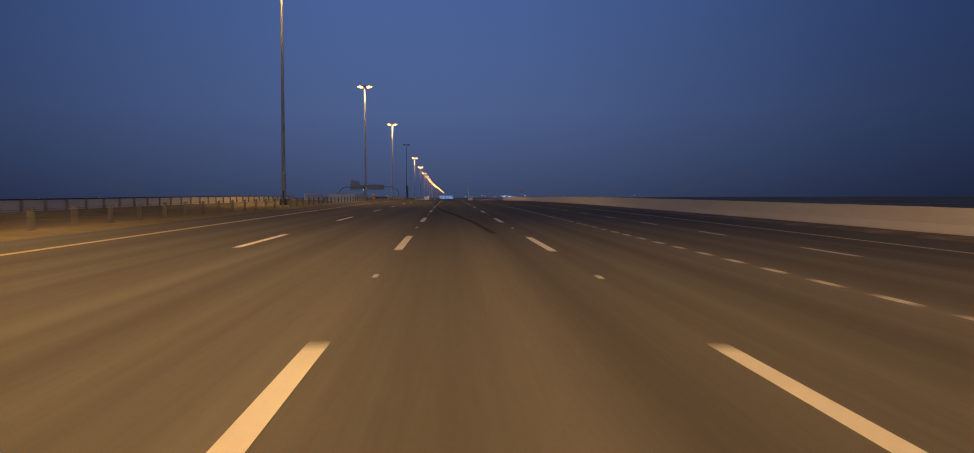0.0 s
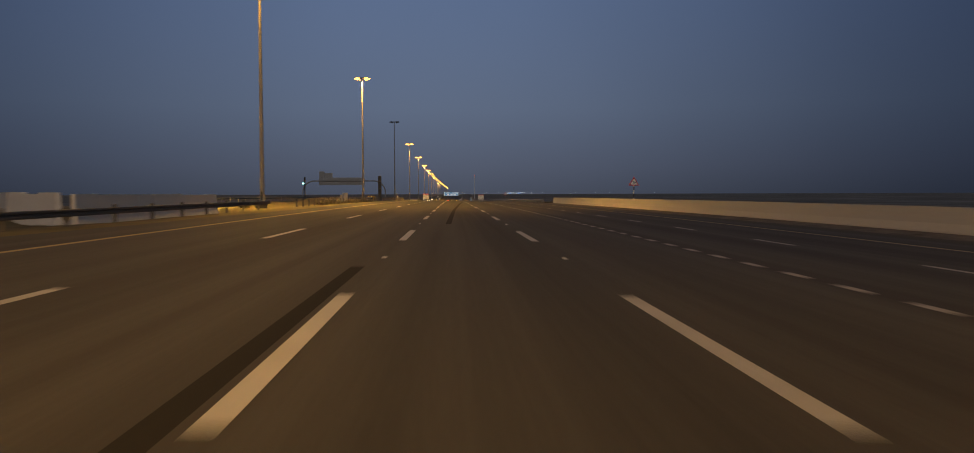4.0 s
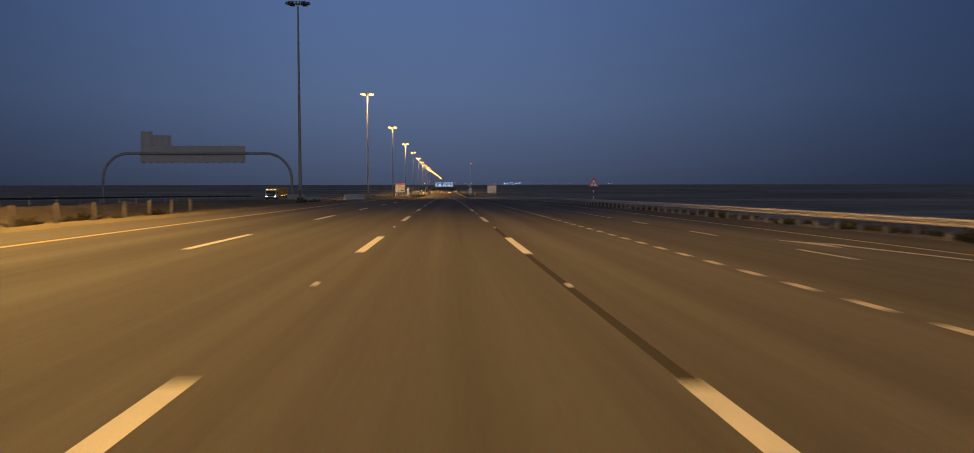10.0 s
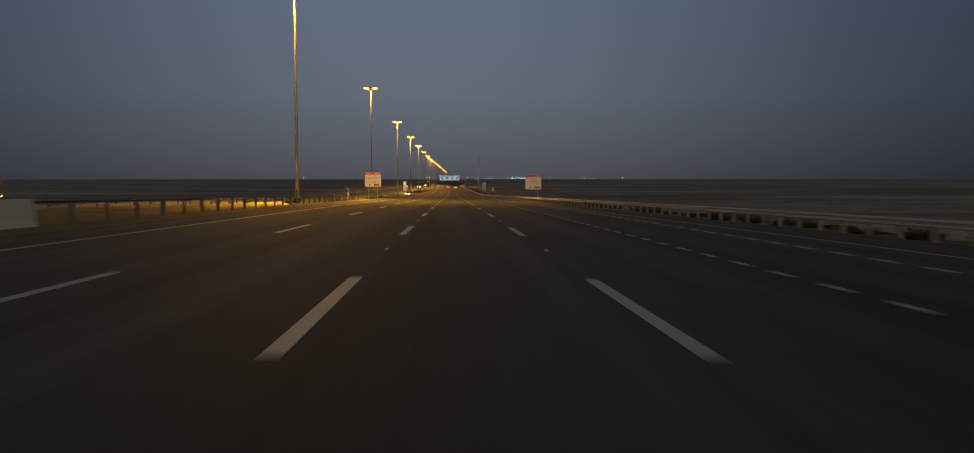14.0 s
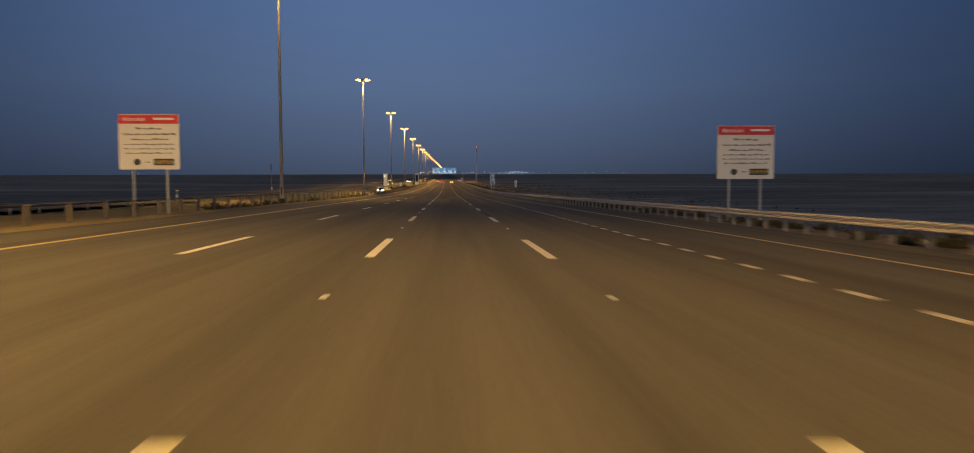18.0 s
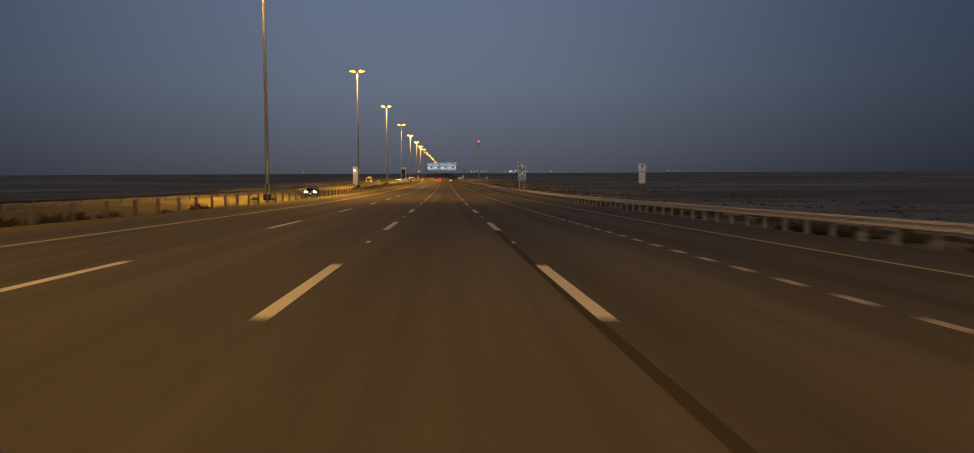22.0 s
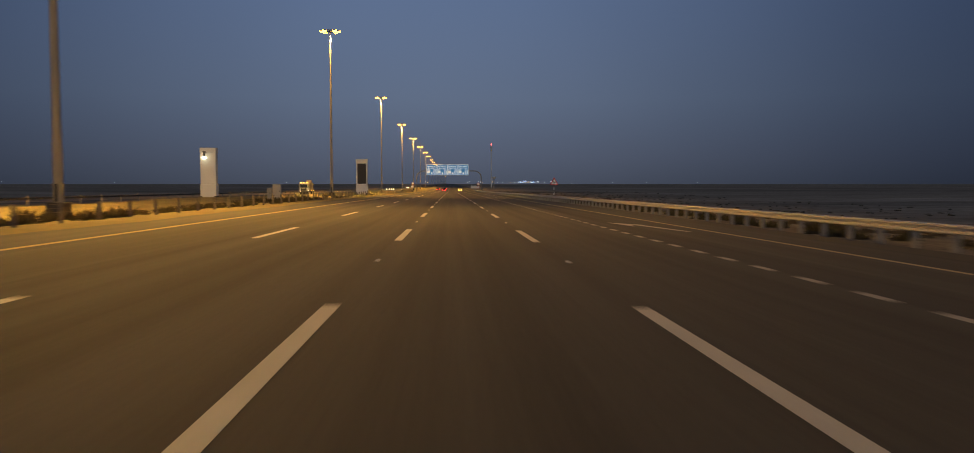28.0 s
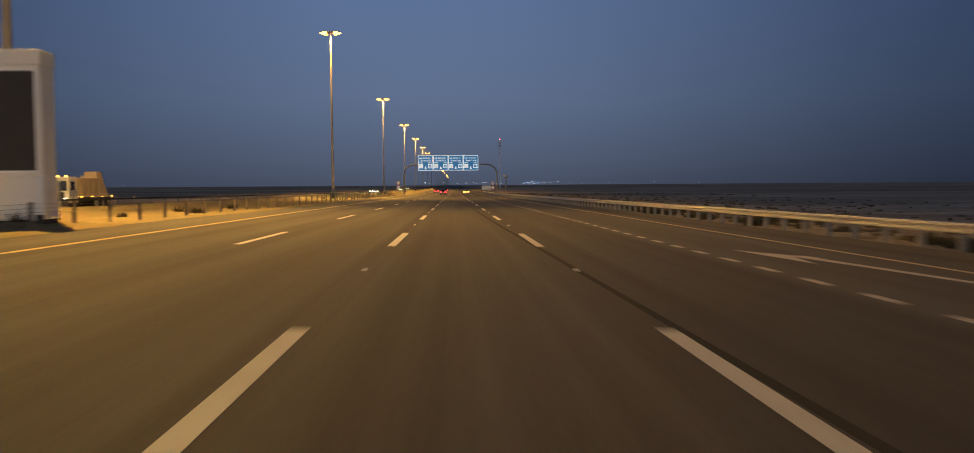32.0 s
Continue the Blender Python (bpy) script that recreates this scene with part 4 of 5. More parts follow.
short_rail = thing("short_guardrail", "dark weathered steel guardrail beside the median opening", "guardrail")
for k in range(10):
    y0 = 135.0 + 4.2 * k
    xr = [-11.8 - 0.01 * (y - 135) for y in (y0, y0 + 4.19)]
    sweep("beam", [(-u, w) for u, w in W_BEAM], [(x, y, zg_at(-12.3, y) + 0.45) for x, y in zip(xr, (y0, y0 + 4.19))], DARK_POST, short_rail)
    ob = new("post", LPOST)
    ob.parent = short_rail
    ob.location = (xr[0] - 0.1, y0 + 1, zg_at(-12.3, y0 + 1))


# ---- concrete barriers ----
def concrete_barrier(a, b, h, mat, label="concrete barrier block in the median"):
    a, b = Vector(a), Vector(b)
    d = (b - a)
    n = max(1, round(d.length / 3.0))
    ang = math.atan2(d.y, d.x)
    for k in range(n):
        c = a + d * ((k + 0.5) / n)
        bar_ = thing("concrete_barrier", label, "barrier", "concrete barriers", at=(c.x, c.y, zg_at(c.x, c.y) - 0.05), turn=math.degrees(ang) + random.uniform(-0.6, 0.6))
        L = d.length / n - 0.04
        bm = bmesh.new()
        sec = [(-0.3, 0), (-0.3, 0.1), (-0.16, 0.35), (-0.1, h), (0.1, h), (0.16, 0.35), (0.3, 0.1), (0.3, 0)]
        r0 = [bm.verts.new((-L / 2, u, w)) for u, w in sec]
        r1 = [bm.verts.new((L / 2, u, w)) for u, w in sec]
        for i in range(len(sec)):
            j = (i + 1) % len(sec)
            bm.faces.new((r0[i], r0[j], r1[j], r1[i]))
        bm.faces.new(r0[::-1])
        bm.faces.new(r1)
        bmesh.ops.recalc_face_normals(bm, faces=bm.faces)
        part("block", bm, mat, bar_)


concrete_barrier((-27.5, 159.5), (-25.4, 168.0), 1.35, PARAPET)
concrete_barrier((-23.3, 162.3), (-17.4, 155.4), 1.65, PARAPET)
concrete_barrier((-17.2, 156.5), (-17.6, 182.0), 1.6, PARAPET)
concrete_barrier((-15.0, 438.2), (-12.9, 448.0), 1.05, PARAPET)
concrete_barrier((-25.6, 444.0), (-20.6, 449.5), 0.95, CONCRETE)
concrete_barrier((-28.0, 452.0), (-28.0, 470.0), 0.8, CONCRETE)

# low wall of the opposite carriageway over the underpass, and its rail further on
far_wall = thing("median_wall", "low concrete wall with dark posts beside the opposite carriageway", "wall", kind="structure")
for k in range(19):
    y0 = -42 + 10.0 * k
    sweep("wall_panel", [(-0.12, -0.5), (-0.12, 0.78), (0.12, 0.78), (0.12, -0.5)], [(-27.75, y, zg_at(-27.5, y)) for y in (y0, y0 + 9.97)], PARAPET, far_wall)
    sweep("top_rail", [(-0.10, 0.77), (-0.10, 0.86), (0.14, 0.86), (0.14, 0.77)], [(-27.75, y, zg_at(-27.5, y)) for y in (y0, y0 + 9.97)], BLACK, far_wall, "dark rail on the wall")
    for j in range(3):
        ob = new("wall_post", LPOST)
        ob.parent = far_wall
        y = y0 + 1.5 + 3.33 * j
        ob.location = (-27.55, y, zg_at(-27.5, y))
far_rail = thing("far_guardrail", "dark weathered guardrail beside the opposite carriageway", "guardrail")
for k in range(62):
    y0 = 186 + 16.0 * k
    if 424 < y0 < 468:
        continue
    sweep("beam", [(-0.6 * u, 0.6 * w) for u, w in W_BEAM], [(-27.5, y, z_far_edge(y) + 0.48) for y in (y0, y0 + 8, y0 + 15.98)], BLACK, far_rail)
    for j in range(4):
        ob = new("post", FPOST)
        ob.parent = far_rail
        y = y0 + 2 + 4 * j
        ob.location = (-27.62, y, z_far_edge(y))


# ---- cabinets in the median ----
def cabinet(x, y, w, d, h, label):
    c = thing("roadside_cabinet", label, "cabinet", "cabinets", at=(x, y, zg_at(x, y)), turn=random.uniform(-4, 4))
    bm = bmesh.new()
    box(bm, (w, d, h), (0, 0, 0.12), 0.03)
    body = part("body", bm, ENAMEL if h > 1.3 else CONCRETE, c)
    bm = bmesh.new()
    box(bm, (w + 0.2, d + 0.2, 0.3), (0, 0, -0.15), 0.02)
    part("plinth", bm, CONCRETE, c)
    bm = bmesh.new()
    plate(bm, w - 0.16, h - 0.22, 0.02, (0, -d / 2 - 0.006, 0.23), 0, 0.006)
    door = part("door", bm, ENAMEL if h > 1.3 else CONCRETE, body)
    bm = bmesh.new()
    box(bm, (0.04, 0.04, 0.2), (w / 2 - 0.16, -d / 2 - 0.03, h / 2), 0.008)
    part("handle", bm, BLACK, door)
    bm = bmesh.new()
    box(bm, (w + 0.1, d + 0.1, 0.06), (0, 0, h + 0.12), 0.015)
    part("roof", bm, ENAMEL, body)


for yb in (0.0, 640.6):
    cabinet(-19.8, 279.0 + yb, 0.95, 0.75, 1.55, "pale tall roadside equipment cabinet on a plinth")
    cabinet(-20.3, 277.2 + yb, 0.5, 0.7, 1.2, "grey low roadside equipment cabinet beside a taller one")

# ---- light pole and the towers' details ----
lp = thing("light_pole", "slim dark pole with a bright cold floodlight", "street lamp", at=(-27.7, 278.0, zg_at(-27.7, 278.0)))
bm = bmesh.new()
box(bm, (0.20, 0.20, 3.45), (0.1, 0.3, -0.1), 0.03)
box(bm, (0.30, 0.26, 0.95), (0.1, 0.3, 3.3), 0.04)
part("pole", bm, BLACK, lp)
bm = bmesh.new()
box(bm, (0.46, 0.26, 0.40), (-0.14, -0.02, 2.81), 0.06)
rod(bm, (-0.1, 0.1, 3.0), (0.1, 0.3, 3.0), 0.04, 0.04, 8)
fl = part("floodlight", bm, BLACK, lp)
bm = bmesh.new()
bmesh.ops.create_uvsphere(bm, u_segments=16, v_segments=10, radius=0.16, matrix=Matrix.Translation((-0.14, -0.14, 3.01)) @ Matrix.Diagonal((1.1, 0.6, 0.95, 1)))
part("lens", bm, FLOOD, fl, "glowing cold white lens")

bm = bmesh.new()
box(bm, (0.34, 0.34, 0.12), (-0.34, -0.62, 5.10), 0.03)
rod(bm, (-0.34, -0.44, 5.16), (-0.34, -0.72, 5.0), 0.04, 0.04, 8)
rod(bm, (-0.34, -0.72, 4.62), (-0.34, -0.72, 5.02), 0.13, 0.09, 12)
fl = part("floodlight", bm, BLACK, tower_a)
bm = bmesh.new()
bmesh.ops.create_uvsphere(bm, u_segments=16, v_segments=10, radius=0.20, matrix=Matrix.Translation((-0.34, -0.74, 4.50)) @ Matrix.Diagonal((1.25, 0.8, 0.72, 1)))
part("lens", bm, FLOOD_WARM, fl, "glowing pale white lens")
for tw, h, wide, deep in ((tower_a, 5.6, 1.75, 0.9), (tower_b, 5.75, 1.85, 1.0)):
    bm = bmesh.new()
    box(bm, (wide + 0.08, deep + 0.10, 0.55), (0, 0, h - 0.5), 0.05)
    part("cap", bm, CREAM, tw)
    bm = bmesh.new()
    box(bm, (wide + 0.07, deep + 0.09, 1.5), (0, 0, -0.05), 0.05)
    part("base_panel", bm, CREAM, tw)
    for sx in (-0.8, 0.8):
        bm = bmesh.new()
        box(bm, (0.25, 1.2, 0.34), (sx, -0.05, -0.22), 0.02)
        part("foot", bm, BLACK, tw)
bm = bmesh.new()
for sx in (-0.77, 0.77):
    box(bm, (0.08, 0.06, 3.58), (sx, -0.52, 1.56), 0.01)
for z in (1.56, 5.06):
    box(bm, (1.62, 0.06, 0.09), (0, -0.52, z), 0.01)
part("display_frame", bm, WHITE, tower_b, "white frame round the display")
for z in (1.0, 2.4, 3.8):
    bm = bmesh.new()
    box(bm, (0.24, 0.06, 0.18), (0.06, -0.26, z), 0.03)
    part("sensor", bm, DARK_POST, col)


# ---- emergency telephones and the slim pole beyond the median ----
def call_box(x, y):
    """A phone box on a post under a small sloping solar panel."""
    c = thing("emergency_phone", "white roadside emergency phone box on a post under a small panel", "telephone", "emergency phones", at=(x, y, zg_at(x, y)))
    bm = bmesh.new()
    rod(bm, (0, 0, -0.2), (0, 0, 1.66), 0.05, 0.05, 10)
    part("post", bm, STEEL, c)
    bm = bmesh.new()
    box(bm, (0.30, 0.24, 0.52), (0, -0.02, 0.76), 0.04)
    body = part("housing", bm, CONCRETE, c)
    bm = bmesh.new()
    plate(bm, 0.22, 0.38, 0.02, (0, -0.145, 0.83), 0, 0.008)
    part("door", bm, CREAM, body)
    bm = bmesh.new()
    box(bm, (0.42, 0.32, 0.045), (0, 0, 1.62), 0.012, m=Matrix.Rotation(radians(14), 4, "X"))
    part("solar_panel", bm, CONCRETE, c, "pale sloping panel")
    bm = bmesh.new()
    box(bm, (0.6, 0.6, 0.14), (0, 0, -0.08), 0.02)
    part("foot", bm, CONCRETE, c)


for x, y in ((-11.95, 316.4), (-11.95, 527.0), (-28.0, 627.4)):
    call_box(x, y)

slim = thing("slim_pole", "slim dark pole with a pale box and a thick head", "pole", at=(-27.7, 674.6, zg_at(-27.7, 674.6)))
bm = bmesh.new()
rod(bm, (0, 0, -0.2), (0, 0, 4.75), 0.06, 0.045, 12)
part("pole", bm, DARK_POST, slim)
bm = bmesh.new()
box(bm, (0.14, 0.14, 0.95), (0, 0, 4.7), 0.02)
part("head", bm, BLACK, slim, "thick dark head")
bm = bmesh.new()
box(bm, (0.26, 0.2, 0.34), (0.10, -0.12, 1.4), 0.03)
part("pale_box", bm, CREAM, slim, "pale small box")

# ---- vehicles ----
def wheel(parent, x, y, r, w, outer):
    bm = bmesh.new()
    rod(bm, (x - w / 2, y, r), (x + w / 2, y, r), r, r, 20)
    tyre = part("wheel", bm, RUBBER, parent)
    bm = bmesh.new()
    xx = x + outer * (w / 2 - 0.02)
    rod(bm, (xx, y, r), (xx + outer * 0.03, y, r), r * 0.6, r * 0.5, 16)
    part("rim", bm, STEEL, tyre)


def truck(x, y, z, length, kind, label):
    """A lorry that faces -y; y: its front."""
    v = thing("truck", label, "truck", at=(x, y, z), turn=random.uniform(-1, 1))
    paint = CAR_WHITE if kind == "tipper" else TRUCK_YELLOW
    bm = bmesh.new()
    box(bm, (2.4, 1.9, 2.0), (0, 0.98, 0.6), 0.12, 0.94)
    cab = part("cab", bm, CAR_WHITE, v, "white cab")
    v.scale = (1.0, 1.0, 0.84) if kind == "stake" else (0.8, 0.9, 1.04)
    bm = bmesh.new()
    plate(bm, 2.0, 0.75, 0.04, (0, 0.06, 1.55), 0, 0.02)
    part("windscreen", bm, GLASS_DARK, cab)
    for sx in (-1, 1):
        bm = bmesh.new()
        box(bm, (0.04, 0.8, 0.65), (sx * 1.165, 0.85, 1.6), 0.01)
        part("side_window", bm, GLASS_DARK, cab)
        bm = bmesh.new()
        box(bm, (0.26, 0.06, 0.16), (sx * 0.85, -0.02, 0.80), 0.03)
        part("headlight", bm, TRUCK_LIGHT, cab, "glowing headlight")
        bm = bmesh.new()
        box(bm, (0.14, 0.1, 0.45), (sx * 1.35, 0.12, 1.55), 0.03)
        part("mirror", bm, BLACK, cab)
    for sx in (-0.8, 0.0, 0.8):
        bm = bmesh.new()
        box(bm, (0.16, 0.14, 0.10), (sx, 0.4, 2.6), 0.03)
        part("roof_light", bm, AMBER, cab, "glowing amber roof light")
    bm = bmesh.new()
    box(bm, (2.3, 0.2, 0.35), (0, 0.0, 0.42), 0.04)
    part("bumper", bm, BLACK, cab)
    bm = bmesh.new()
    box(bm, (1.5, 0.05, 0.5), (0, 0.01, 0.95), 0.02)
    part("grille", bm, BLACK, cab)
    bm = bmesh.new()
    box(bm, (1.0, length - 0.8, 0.28), (0, length / 2 + 0.4, 0.62), 0.02)
    part("chassis", bm, BLACK, v)
    axles = [1.2, length - 3.6, length - 2.3, length - 1.0]
    for ya in axles:
        for sx in (-1, 1):
            wheel(v, sx * 1.0, ya, 0.5, 0.34, sx)
    for k in range(max(3, int(length / 2))):
        yk = 2.4 + k * (length - 2.8) / max(2, int(length / 2) - 1)
        for sx in (-1, 1):
            bm = bmesh.new()
            box(bm, (0.04, 0.16, 0.08), (sx * 1.26, yk, 1.0), 0.01)
            part("marker_light", bm, AMBER, v, "small glowing amber marker")
    if kind == "stake":
        bm = bmesh.new()
        box(bm, (2.45, length - 2.2, 0.16), (0, length / 2 + 1.1, 0.95), 0.02)
        bed = part("bed", bm, paint, v)
        n = 15
        for sx in (-1, 1):
            for k in range(n):
                yk = 2.3 + k * (length - 2.5) / (n - 1)
                bm = bmesh.new()
                box(bm, (0.07, 0.1, 2.1), (sx * 1.2, yk, 1.0), 0.01)
                part("stake", bm, paint, bed)
            for z in (1.25, 1.6, 1.95, 2.3):
                bm = bmesh.new()
                box(bm, (0.03, length - 2.3, 0.24), (sx * 1.16, length / 2 + 1.05, z), 0.005)
                part("side_board", bm, paint, bed)
        bm = bmesh.new()
        box(bm, (2.3, 0.06, 1.9), (0, 2.25, 1.1), 0.01)
        part("headboard", bm, paint, bed)
        bm = bmesh.new()
        for zz in (2.75, 3.05):
            tube(bm, [(-1.1, 0.3, zz), (1.1, 0.3, zz), (1.1, 2.0, zz), (-1.1, 2.0, zz), (-1.1, 0.3, zz)], 0.03, 6)
        part("roof_rack", bm, STEEL, cab)
    else:
        bm = bmesh.new()
        box(bm, (2.4, 4.2, 1.5), (0, 4.4, 1.05), 0.06, 1.06)
        part("body", bm, TRUCK_TAN, v, "tan tipping body")
        bm = bmesh.new()
        box(bm, (2.2, 2.2, 2.1), (0, 7.6, 1.0), 0.08, 0.55)
        part("hopper", bm, TRUCK_TAN, v, "tan sloping rear hopper")
        for k in range(8):
            bm = bmesh.new()
            box(bm, (0.08, 0.1, 1.7), (1.24 if k % 2 else -1.24, 2.6 + 1.2 * (k // 2), 1.0), 0.01)
            part("rib", bm, TRUCK_TAN, v)
    return v


def far_z(x, y):
    return float(zp(y) + 0.012 * (x + 28) - 0.07)


truck(-34.2, 471.5, far_z(-34.2, 471.5), 12.5, "stake", "yellow stake-sided lorry with glowing headlights on the opposite carriageway")
truck(-29.8, 994.0, far_z(-29.8, 994), 9.5, "tipper", "white and tan tipper lorry with headlights on the opposite carriageway")


def car(x, y, z, facing, paint, label, lamp_mat, lamp_name):
    """facing: -1 shows its front to -y, +1 its back."""
    v = thing("car", label, "car", at=(x, y, z), turn=0.0)
    bm = bmesh.new()
    low = [(-2.2, 0.35), (-2.2, 0.75), (-2.05, 0.88), (-1.3, 0.95), (1.0, 0.95), (2.05, 0.86), (2.2, 0.7), (2.2, 0.35)]
    for s0, sec, w in ((0, low, 0.9), (1, [(-1.75, 0.94), (-1.25, 1.42), (0.35, 1.45), (1.05, 0.94)], 0.74)):
        ra = [bm.verts.new((-w, yy, zz)) for yy, zz in sec]
        rb = [bm.verts.new((w, yy, zz)) for yy, zz in sec]
        for i in range(len(sec)):
            j = (i + 1) % len(sec)
            bm.faces.new((ra[i], ra[j], rb[j], rb[i]))
        bm.faces.new(ra[::-1])
        bm.faces.new(rb)
    bmesh.ops.recalc_face_normals(bm, faces=bm.faces)
    bmesh.ops.bevel(bm, geom=list(bm.edges), offset=0.05, segments=2, affect="EDGES")
    body = part("body", bm, paint, v)
    for yy, zz, tilt in ((-1.53, 1.18, 44), (0.73, 1.19, -54)):
        bm = bmesh.new()
        box(bm, (1.28, 0.5, 0.03), (0, yy, zz), 0.01, m=Matrix.Rotation(radians(tilt), 4, "X"))
        part("window", bm, GLASS_DARK, body)
    for sx in (-1, 1):
        bm = bmesh.new()
        box(bm, (0.03, 1.7, 0.34), (sx * 0.745, -0.4, 1.02), 0.01)
        part("side_window", bm, GLASS_DARK, body)
        bm = bmesh.new()
        box(bm, (0.48, 0.08, 0.24), (sx * 0.62, -2.2, 0.68), 0.03)
        part(lamp_name, bm, lamp_mat, body, "glowing " + lamp_name)
        for yy in (-1.35, 1.35):
            wheel(v, sx * 0.8, yy, 0.33, 0.22, sx)
    bm = bmesh.new()
    box(bm, (0.5, 0.03, 0.12), (0, -2.22, 0.5), 0.005)
    part("number_plate", bm, WHITE, body)
    return v


for x, y, lab in ((-1.6, 1165.0, "dark saloon car with red tail lights ahead on the road"), (-5.2, 1240.0, "dark saloon car with red tail lights in the inner lane"), (-2.0, 1300.0, "dark saloon car with red tail lights beyond the gantry")):
    car(x, y, float(zr(x, y)), 1, CAR_PAINT, lab, TAILLIGHT, "tail_light")
car(5.4, 1190.0, float(zr(5.4, 1190)), 1, CAR_WHITE, "pale car with amber rear lamps in the outer lane", AMBER, "tail_light")
car(-17.2, 771.5, zg_at(-17.2, 771.5), -1, CAR_PAINT, "dark car with bright headlights parked in the median", HEADLIGHT, "headlight")
for x, y in ((-31.0, 1275.0), (-34.5, 1290.0), (-30.5, 1420.0), (-34.0, 1560.0)):
    car(x, y, far_z(x, y), -1, CAR_WHITE, "oncoming car with bright headlights on the opposite carriageway", TRUCK_LIGHT, "headlight")


# ---- arrows on the outer lane ----
def lane_arrow(x, y):
    pts = [(x + 0.75, y - 7.2), (x + 0.95, y - 7.2), (x + 0.30, y - 1.6), (x + 0.55, y - 2.3), (x - 0.65, y), (x - 0.25, y - 3.6), (x + 0.02, y - 1.9)]
    order = [0, 1, 2, 3, 4, 5, 6]
    bm = bmesh.new()
    vs = [bm.verts.new((px, py, float(zr(px, py)) + 0.007)) for px, py in (pts[i] for i in order)]
    bm.faces.new(vs)
    ob = part("lane_arrow", bm, PAINT_OLD, road, "worn white merge arrow")
    return ob


for x, y in ((12.2, 262.0), (12.2, 324.0), (12.2, 399.0), (8.75, 774.0), (8.75, 853.5), (8.75, 947.0)):
    lane_arrow(x, y)

# ---- far things: tower, water tank, lights on the horizon ----
tower = thing("radio_tower", "slender pale radio tower with a red beacon", "tower", at=(43.5, 1680.0, float(zg(43.5, 1680.0))))
bm = bmesh.new()
rod(bm, (0, 0, -1), (0, 0, 44.0), 0.50, 0.30, 10)
part("mast", bm, CREAM, tower)
for z in (38, 41):
    bm = bmesh.new()
    rod(bm, (0, 0, z), (0, 0, z + 1.6), 1.0, 1.0, 8)
    part("antenna_ring", bm, STEEL, tower)
bm = bmesh.new()
bmesh.ops.create_uvsphere(bm, u_segments=10, v_segments=6, radius=0.5, matrix=Matrix.Translation((0, 0, 44.8)))
part("beacon", bm, BEACON, tower, "glowing red beacon")
tank = thing("water_tank", "raised water tank on a thick stem", "water tank", at=(33.0, 1425.0, float(zg(33.0, 1425.0))))
bm = bmesh.new()
rod(bm, (0, 0, -0.5), (0, 0, 7.6), 0.35, 0.35, 12)
part("stem", bm, CONCRETE, tank)
bm = bmesh.new()
rod(bm, (0, 0, 7.6), (0, 0, 8.3), 0.5, 1.6, 16)
rod(bm, (0, 0, 8.3), (0, 0, 9.2), 1.6, 1.5, 16)
part("bowl", bm, PARAPET, tank)

rnd = random.Random(11)
bm, bb, ba = bmesh.new(), bmesh.new(), bmesh.new()
for k in range(84):
    d = rnd.uniform(3600, 4600)
    az = radians(rnd.choice([rnd.uniform(-2.2, 6.5), rnd.uniform(0.2, 6.5), rnd.uniform(3.75, 4.65)]))
    x, y = d * math.sin(az), d * math.cos(az)
    sz = rnd.uniform(0.22, 0.8) * (1.35 if 3.7 < math.degrees(az) < 4.7 else 1.0)
    box(bb if 3.7 < math.degrees(az) < 4.7 and rnd.random() < 0.45 else ba if rnd.random() < 0.3 else bm, (sz * 2.2, 1, sz), (x, y, PLAIN_Z + rnd.uniform(5, 12)))
for k in range(34):
    d, az = rnd.uniform(3700, 4600), radians(rnd.choice([rnd.uniform(6.5, 9.5), rnd.uniform(8, 15), rnd.uniform(-34, -8)]))
    sz = rnd.uniform(0.2, 0.5)
    box(bm, (sz * 2, 1, sz), (d * math.sin(az), d * math.cos(az), PLAIN_Z + rnd.uniform(5, 9)))
tagged(new("distant_lights", mesh_of(bm, "distant_lights", CITY)), "small white lights of a distant settlement on the horizon", "lights", kind="stuff")
tagged(new("distant_amber_lights", mesh_of(ba, "distant_amber_lights", CITY_AMBER)), "small amber lights of a distant settlement on the horizon", "lights", kind="stuff")
tagged(new("distant_blue_lights", mesh_of(bb, "distant_blue_lights", CITY_BLUE)), "small blue lights of a distant settlement on the horizon", "lights", kind="stuff")


# ---- dry shrubs ----
def shrub_mesh(seed, mat):
    r = random.Random(seed)
    bm = bmesh.new()
    for _ in range(130):
        a, e = r.uniform(0, 6.28), r.uniform(0.15, 1.45)
        d = Vector((math.cos(a) * math.cos(e), math.sin(a) * math.cos(e), math.sin(e)))
        L = r.uniform(0.25, 0.62) * (0.8 + 0.4 * math.sin(a * 2 + seed))
        base = Vector((r.uniform(-0.22, 0.22), r.uniform(-0.22, 0.22), -0.03))
        tip = base + d * L
        w = d.cross(Vector((r.uniform(-1, 1), r.uniform(-1, 1), r.uniform(-1, 1)))).normalized() * r.uniform(0.012, 0.035)
        mid = base + d * L * 0.6 + Vector((0, 0, r.uniform(-0.03, 0.05)))
        v = [bm.verts.new(p) for p in (base, mid - w, tip, mid + w)]
        bm.faces.new(v)
    return mesh_of(bm, "shrub", mat)


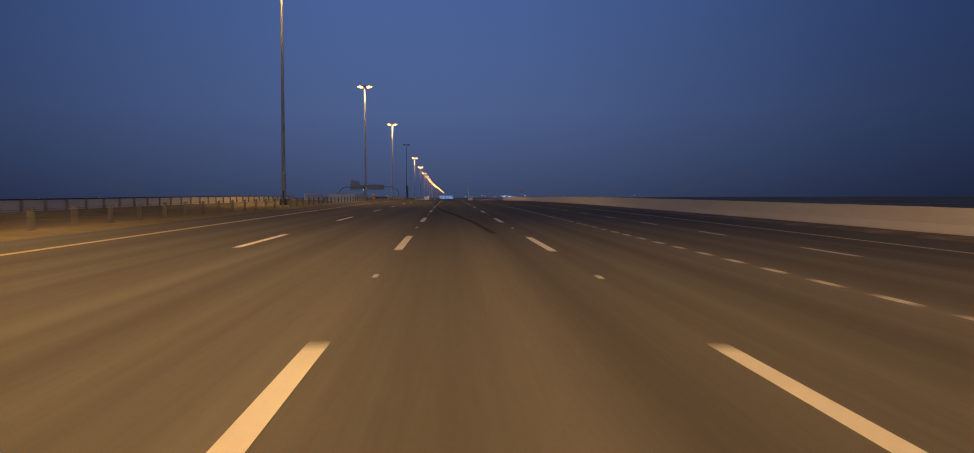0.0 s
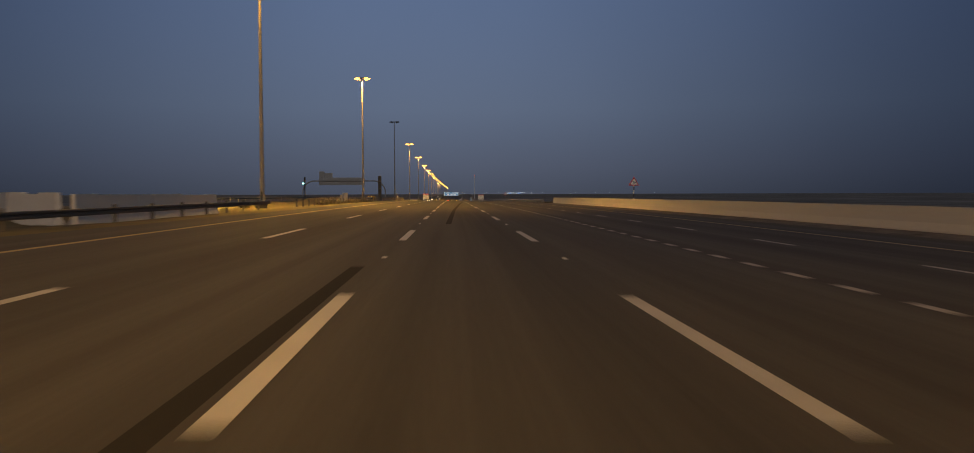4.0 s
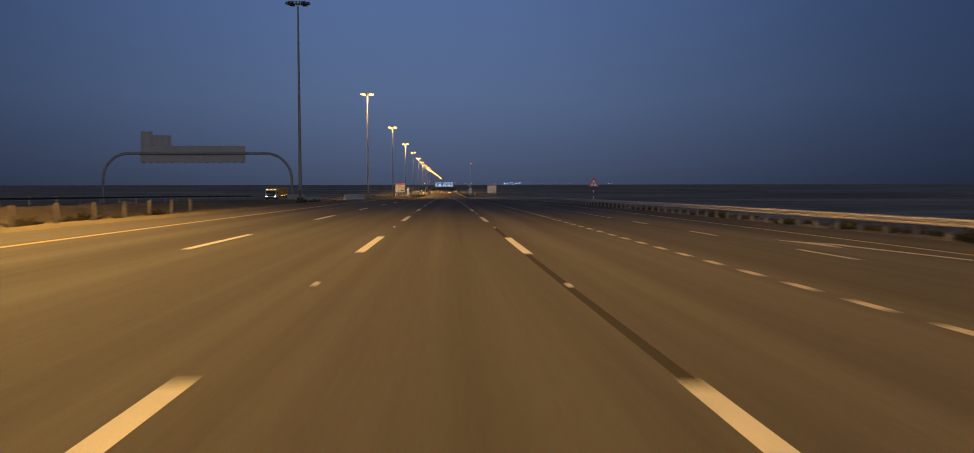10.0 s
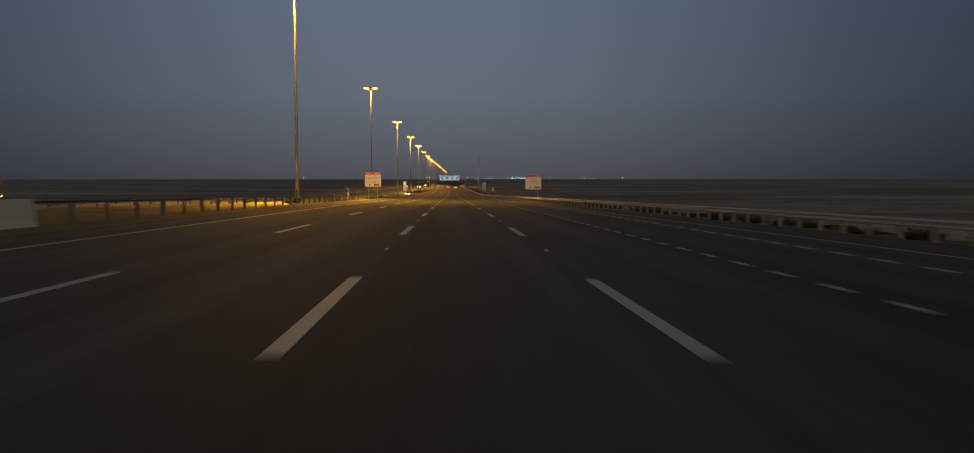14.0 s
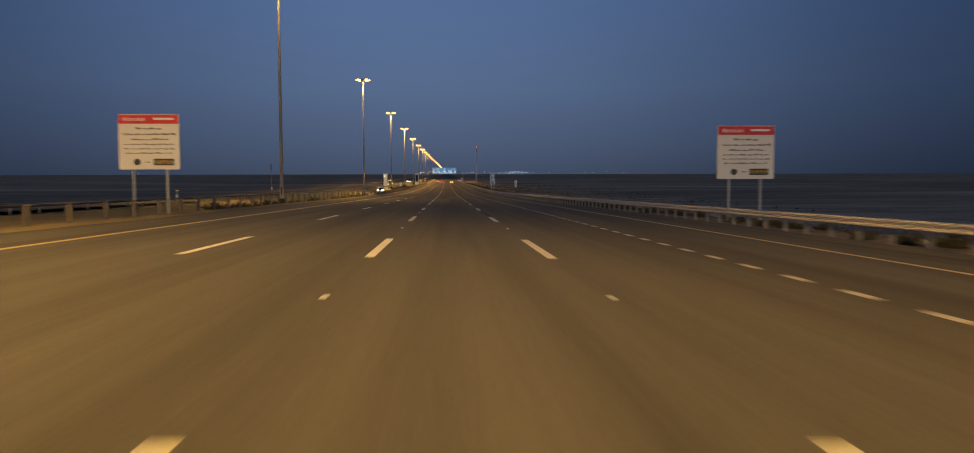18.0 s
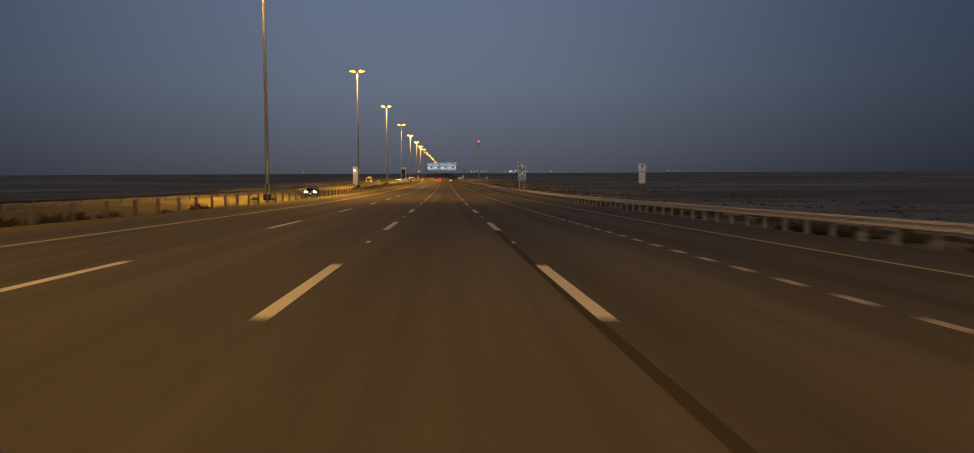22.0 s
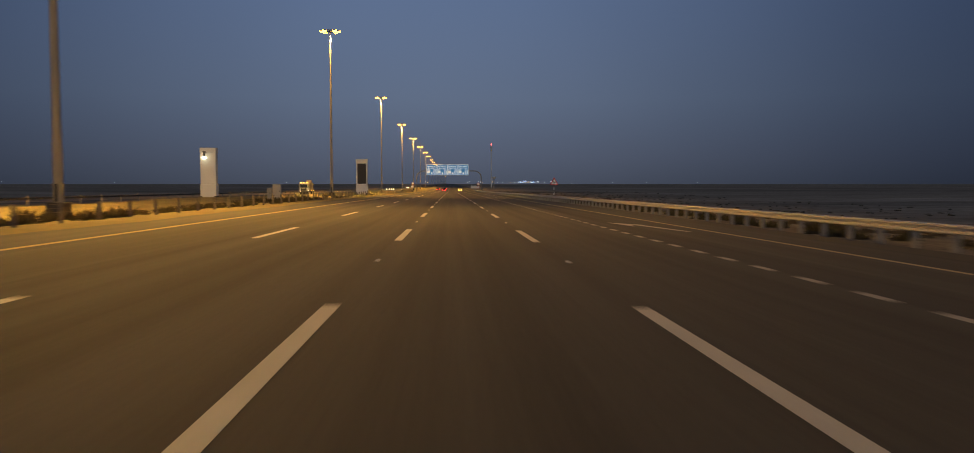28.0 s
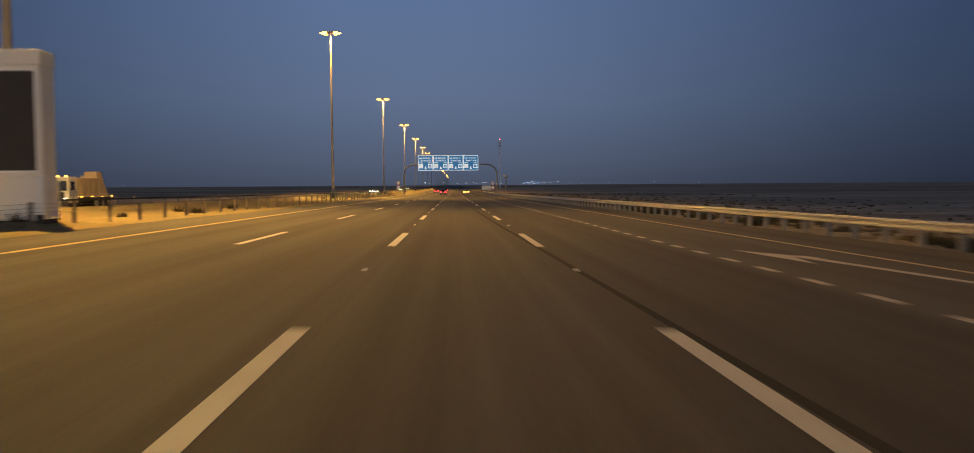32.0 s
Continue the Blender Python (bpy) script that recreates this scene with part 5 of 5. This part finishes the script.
SHRUBS = [shrub_mesh(s, BUSH) for s in (1, 2, 3, 4)]
spots = []
for y in MAST_Y[2:11]:
    spots += [(MAST_X + rnd.uniform(-1.8, 1.4), y + rnd.uniform(-2.5, 1.5), rnd.uniform(0.7, 1.2)) for _ in range(3)]
spots += [(rnd.uniform(-19, -14), rnd.uniform(236, 276), rnd.uniform(0.6, 1.4)) for _ in range(34)]
spots += [(rnd.uniform(-17.5, -13.2), rnd.uniform(330, 345), rnd.uniform(0.6, 1.2)) for _ in range(7)]
spots += [(rnd.uniform(-18, -13.5), rnd.uniform(590, 720), rnd.uniform(0.6, 1.5)) for _ in range(44)]
spots += [(rnd.uniform(-18.5, -14), rnd.uniform(840, 925), rnd.uniform(0.6, 1.3)) for _ in range(48)]
spots += [(rnd.uniform(-20, -13.2), rnd.uniform(930, 1000), rnd.uniform(0.5, 1.0)) for _ in range(14)]
spots += [(-19.1, 435.5, 1.3), (-19.8, 434.0, 0.9), (-16.5, 438, 0.8), (-23.0, 446.0, 0.9)]
for k in range(115):
    y = rnd.uniform(275, 990)
    spots.append((float(rail_x(y)) + rnd.choice([rnd.uniform(0.5, 1.6), rnd.uniform(1.0, 5.0)]), y, rnd.uniform(0.5, 1.3)))
for x, y, s in spots:
    ob = new("shrub", SHRUBS[rnd.randrange(4)])
    ob.matrix_basis = Matrix.LocRotScale((x, y, zg_at(x, y)), Euler((0, 0, rnd.uniform(0, 6.28))), (s * 1.3, s * 1.3, s * 0.9))
    tagged(ob, "low dry desert shrub with thin brown twigs in the sand", "shrub", "dry shrubs")

# bands of low dry scrub behind the guardrail and in the median
def scrub_band(name, label, places):
    tips, quads = [], []
    for k, (x, y, sc) in enumerate(places):
        turn = rnd.uniform(0, 6.28)
        z, c, s_ = zg_at(x, y), math.cos(turn), math.sin(turn)
        src, base = SHRUBS[k % 4], len(tips)
        for v in src.vertices:
            p = v.co * sc
            tips.append((x + 1.3 * (c * p.x - s_ * p.y), y + 1.3 * (s_ * p.x + c * p.y), z + p.z * 0.9))
        for f in src.polygons:
            quads.append(tuple(base + i for i in f.vertices))
    me = bpy.data.meshes.new(name)
    me.from_pydata(tips, [], quads)
    me.materials.append(BUSH)
    return tagged(new(name, me), label, "scrub", kind="stuff")


places = []
for k in range(430):
    y = rnd.uniform(268, 995)
    places.append((float(rail_x(y)) + rnd.uniform(0.6, 2.4), y, rnd.uniform(0.45, 1.0)))
scrub_band("roadside_scrub", "low dry brown scrub behind the guardrail", places)
scrub_band("median_scrub", "low dry brown scrub in the median", [(rnd.uniform(-20.5, -15.5), rnd.uniform(845, 930), rnd.uniform(0.35, 0.8)) for _ in range(150)]
           + [(rnd.uniform(-19.5, -14.5), rnd.uniform(244, 276), rnd.uniform(0.35, 0.8)) for _ in range(45)])

# dark tussocks and stones scattered over the plain behind the guardrail
tufts, leaves = [], []
for k in range(3200):
    y = rnd.uniform(262, 1250)
    x = float(rail_x(y)) + 2.0 + 75 * rnd.random() ** 2.2
    h, w = rnd.uniform(0.05, 0.26), rnd.uniform(0.3, 1.2)
    z = zg_at(x, y)
    for j in range(7):
        a, q = rnd.uniform(0, 6.28), rnd.uniform(0.2, 1.0)
        cx, cy = x + 0.5 * w * q * math.cos(a), y + 0.5 * w * q * math.sin(a)
        dx, dy, b = 0.3 * w * math.sin(a * 3), 0.3 * w * math.cos(a * 3), len(tufts)
        tufts += [(cx - dx, cy - dy, z - 0.03), (cx + dx, cy + dy, z - 0.03), (cx + 0.7 * dx, cy + dy, z + h * rnd.uniform(0.5, 1)), (cx - 0.5 * dx, cy - dy, z + h * rnd.uniform(0.6, 1))]
        leaves.append((b, b + 1, b + 2, b + 3))
me = bpy.data.meshes.new("plain_tussocks")
me.from_pydata(tufts, [], leaves)
me.materials.append(TUSSOCK)
tagged(new("plain_tussocks", me), "low dark tussocks scattered over the desert plain", "scrub", kind="stuff")
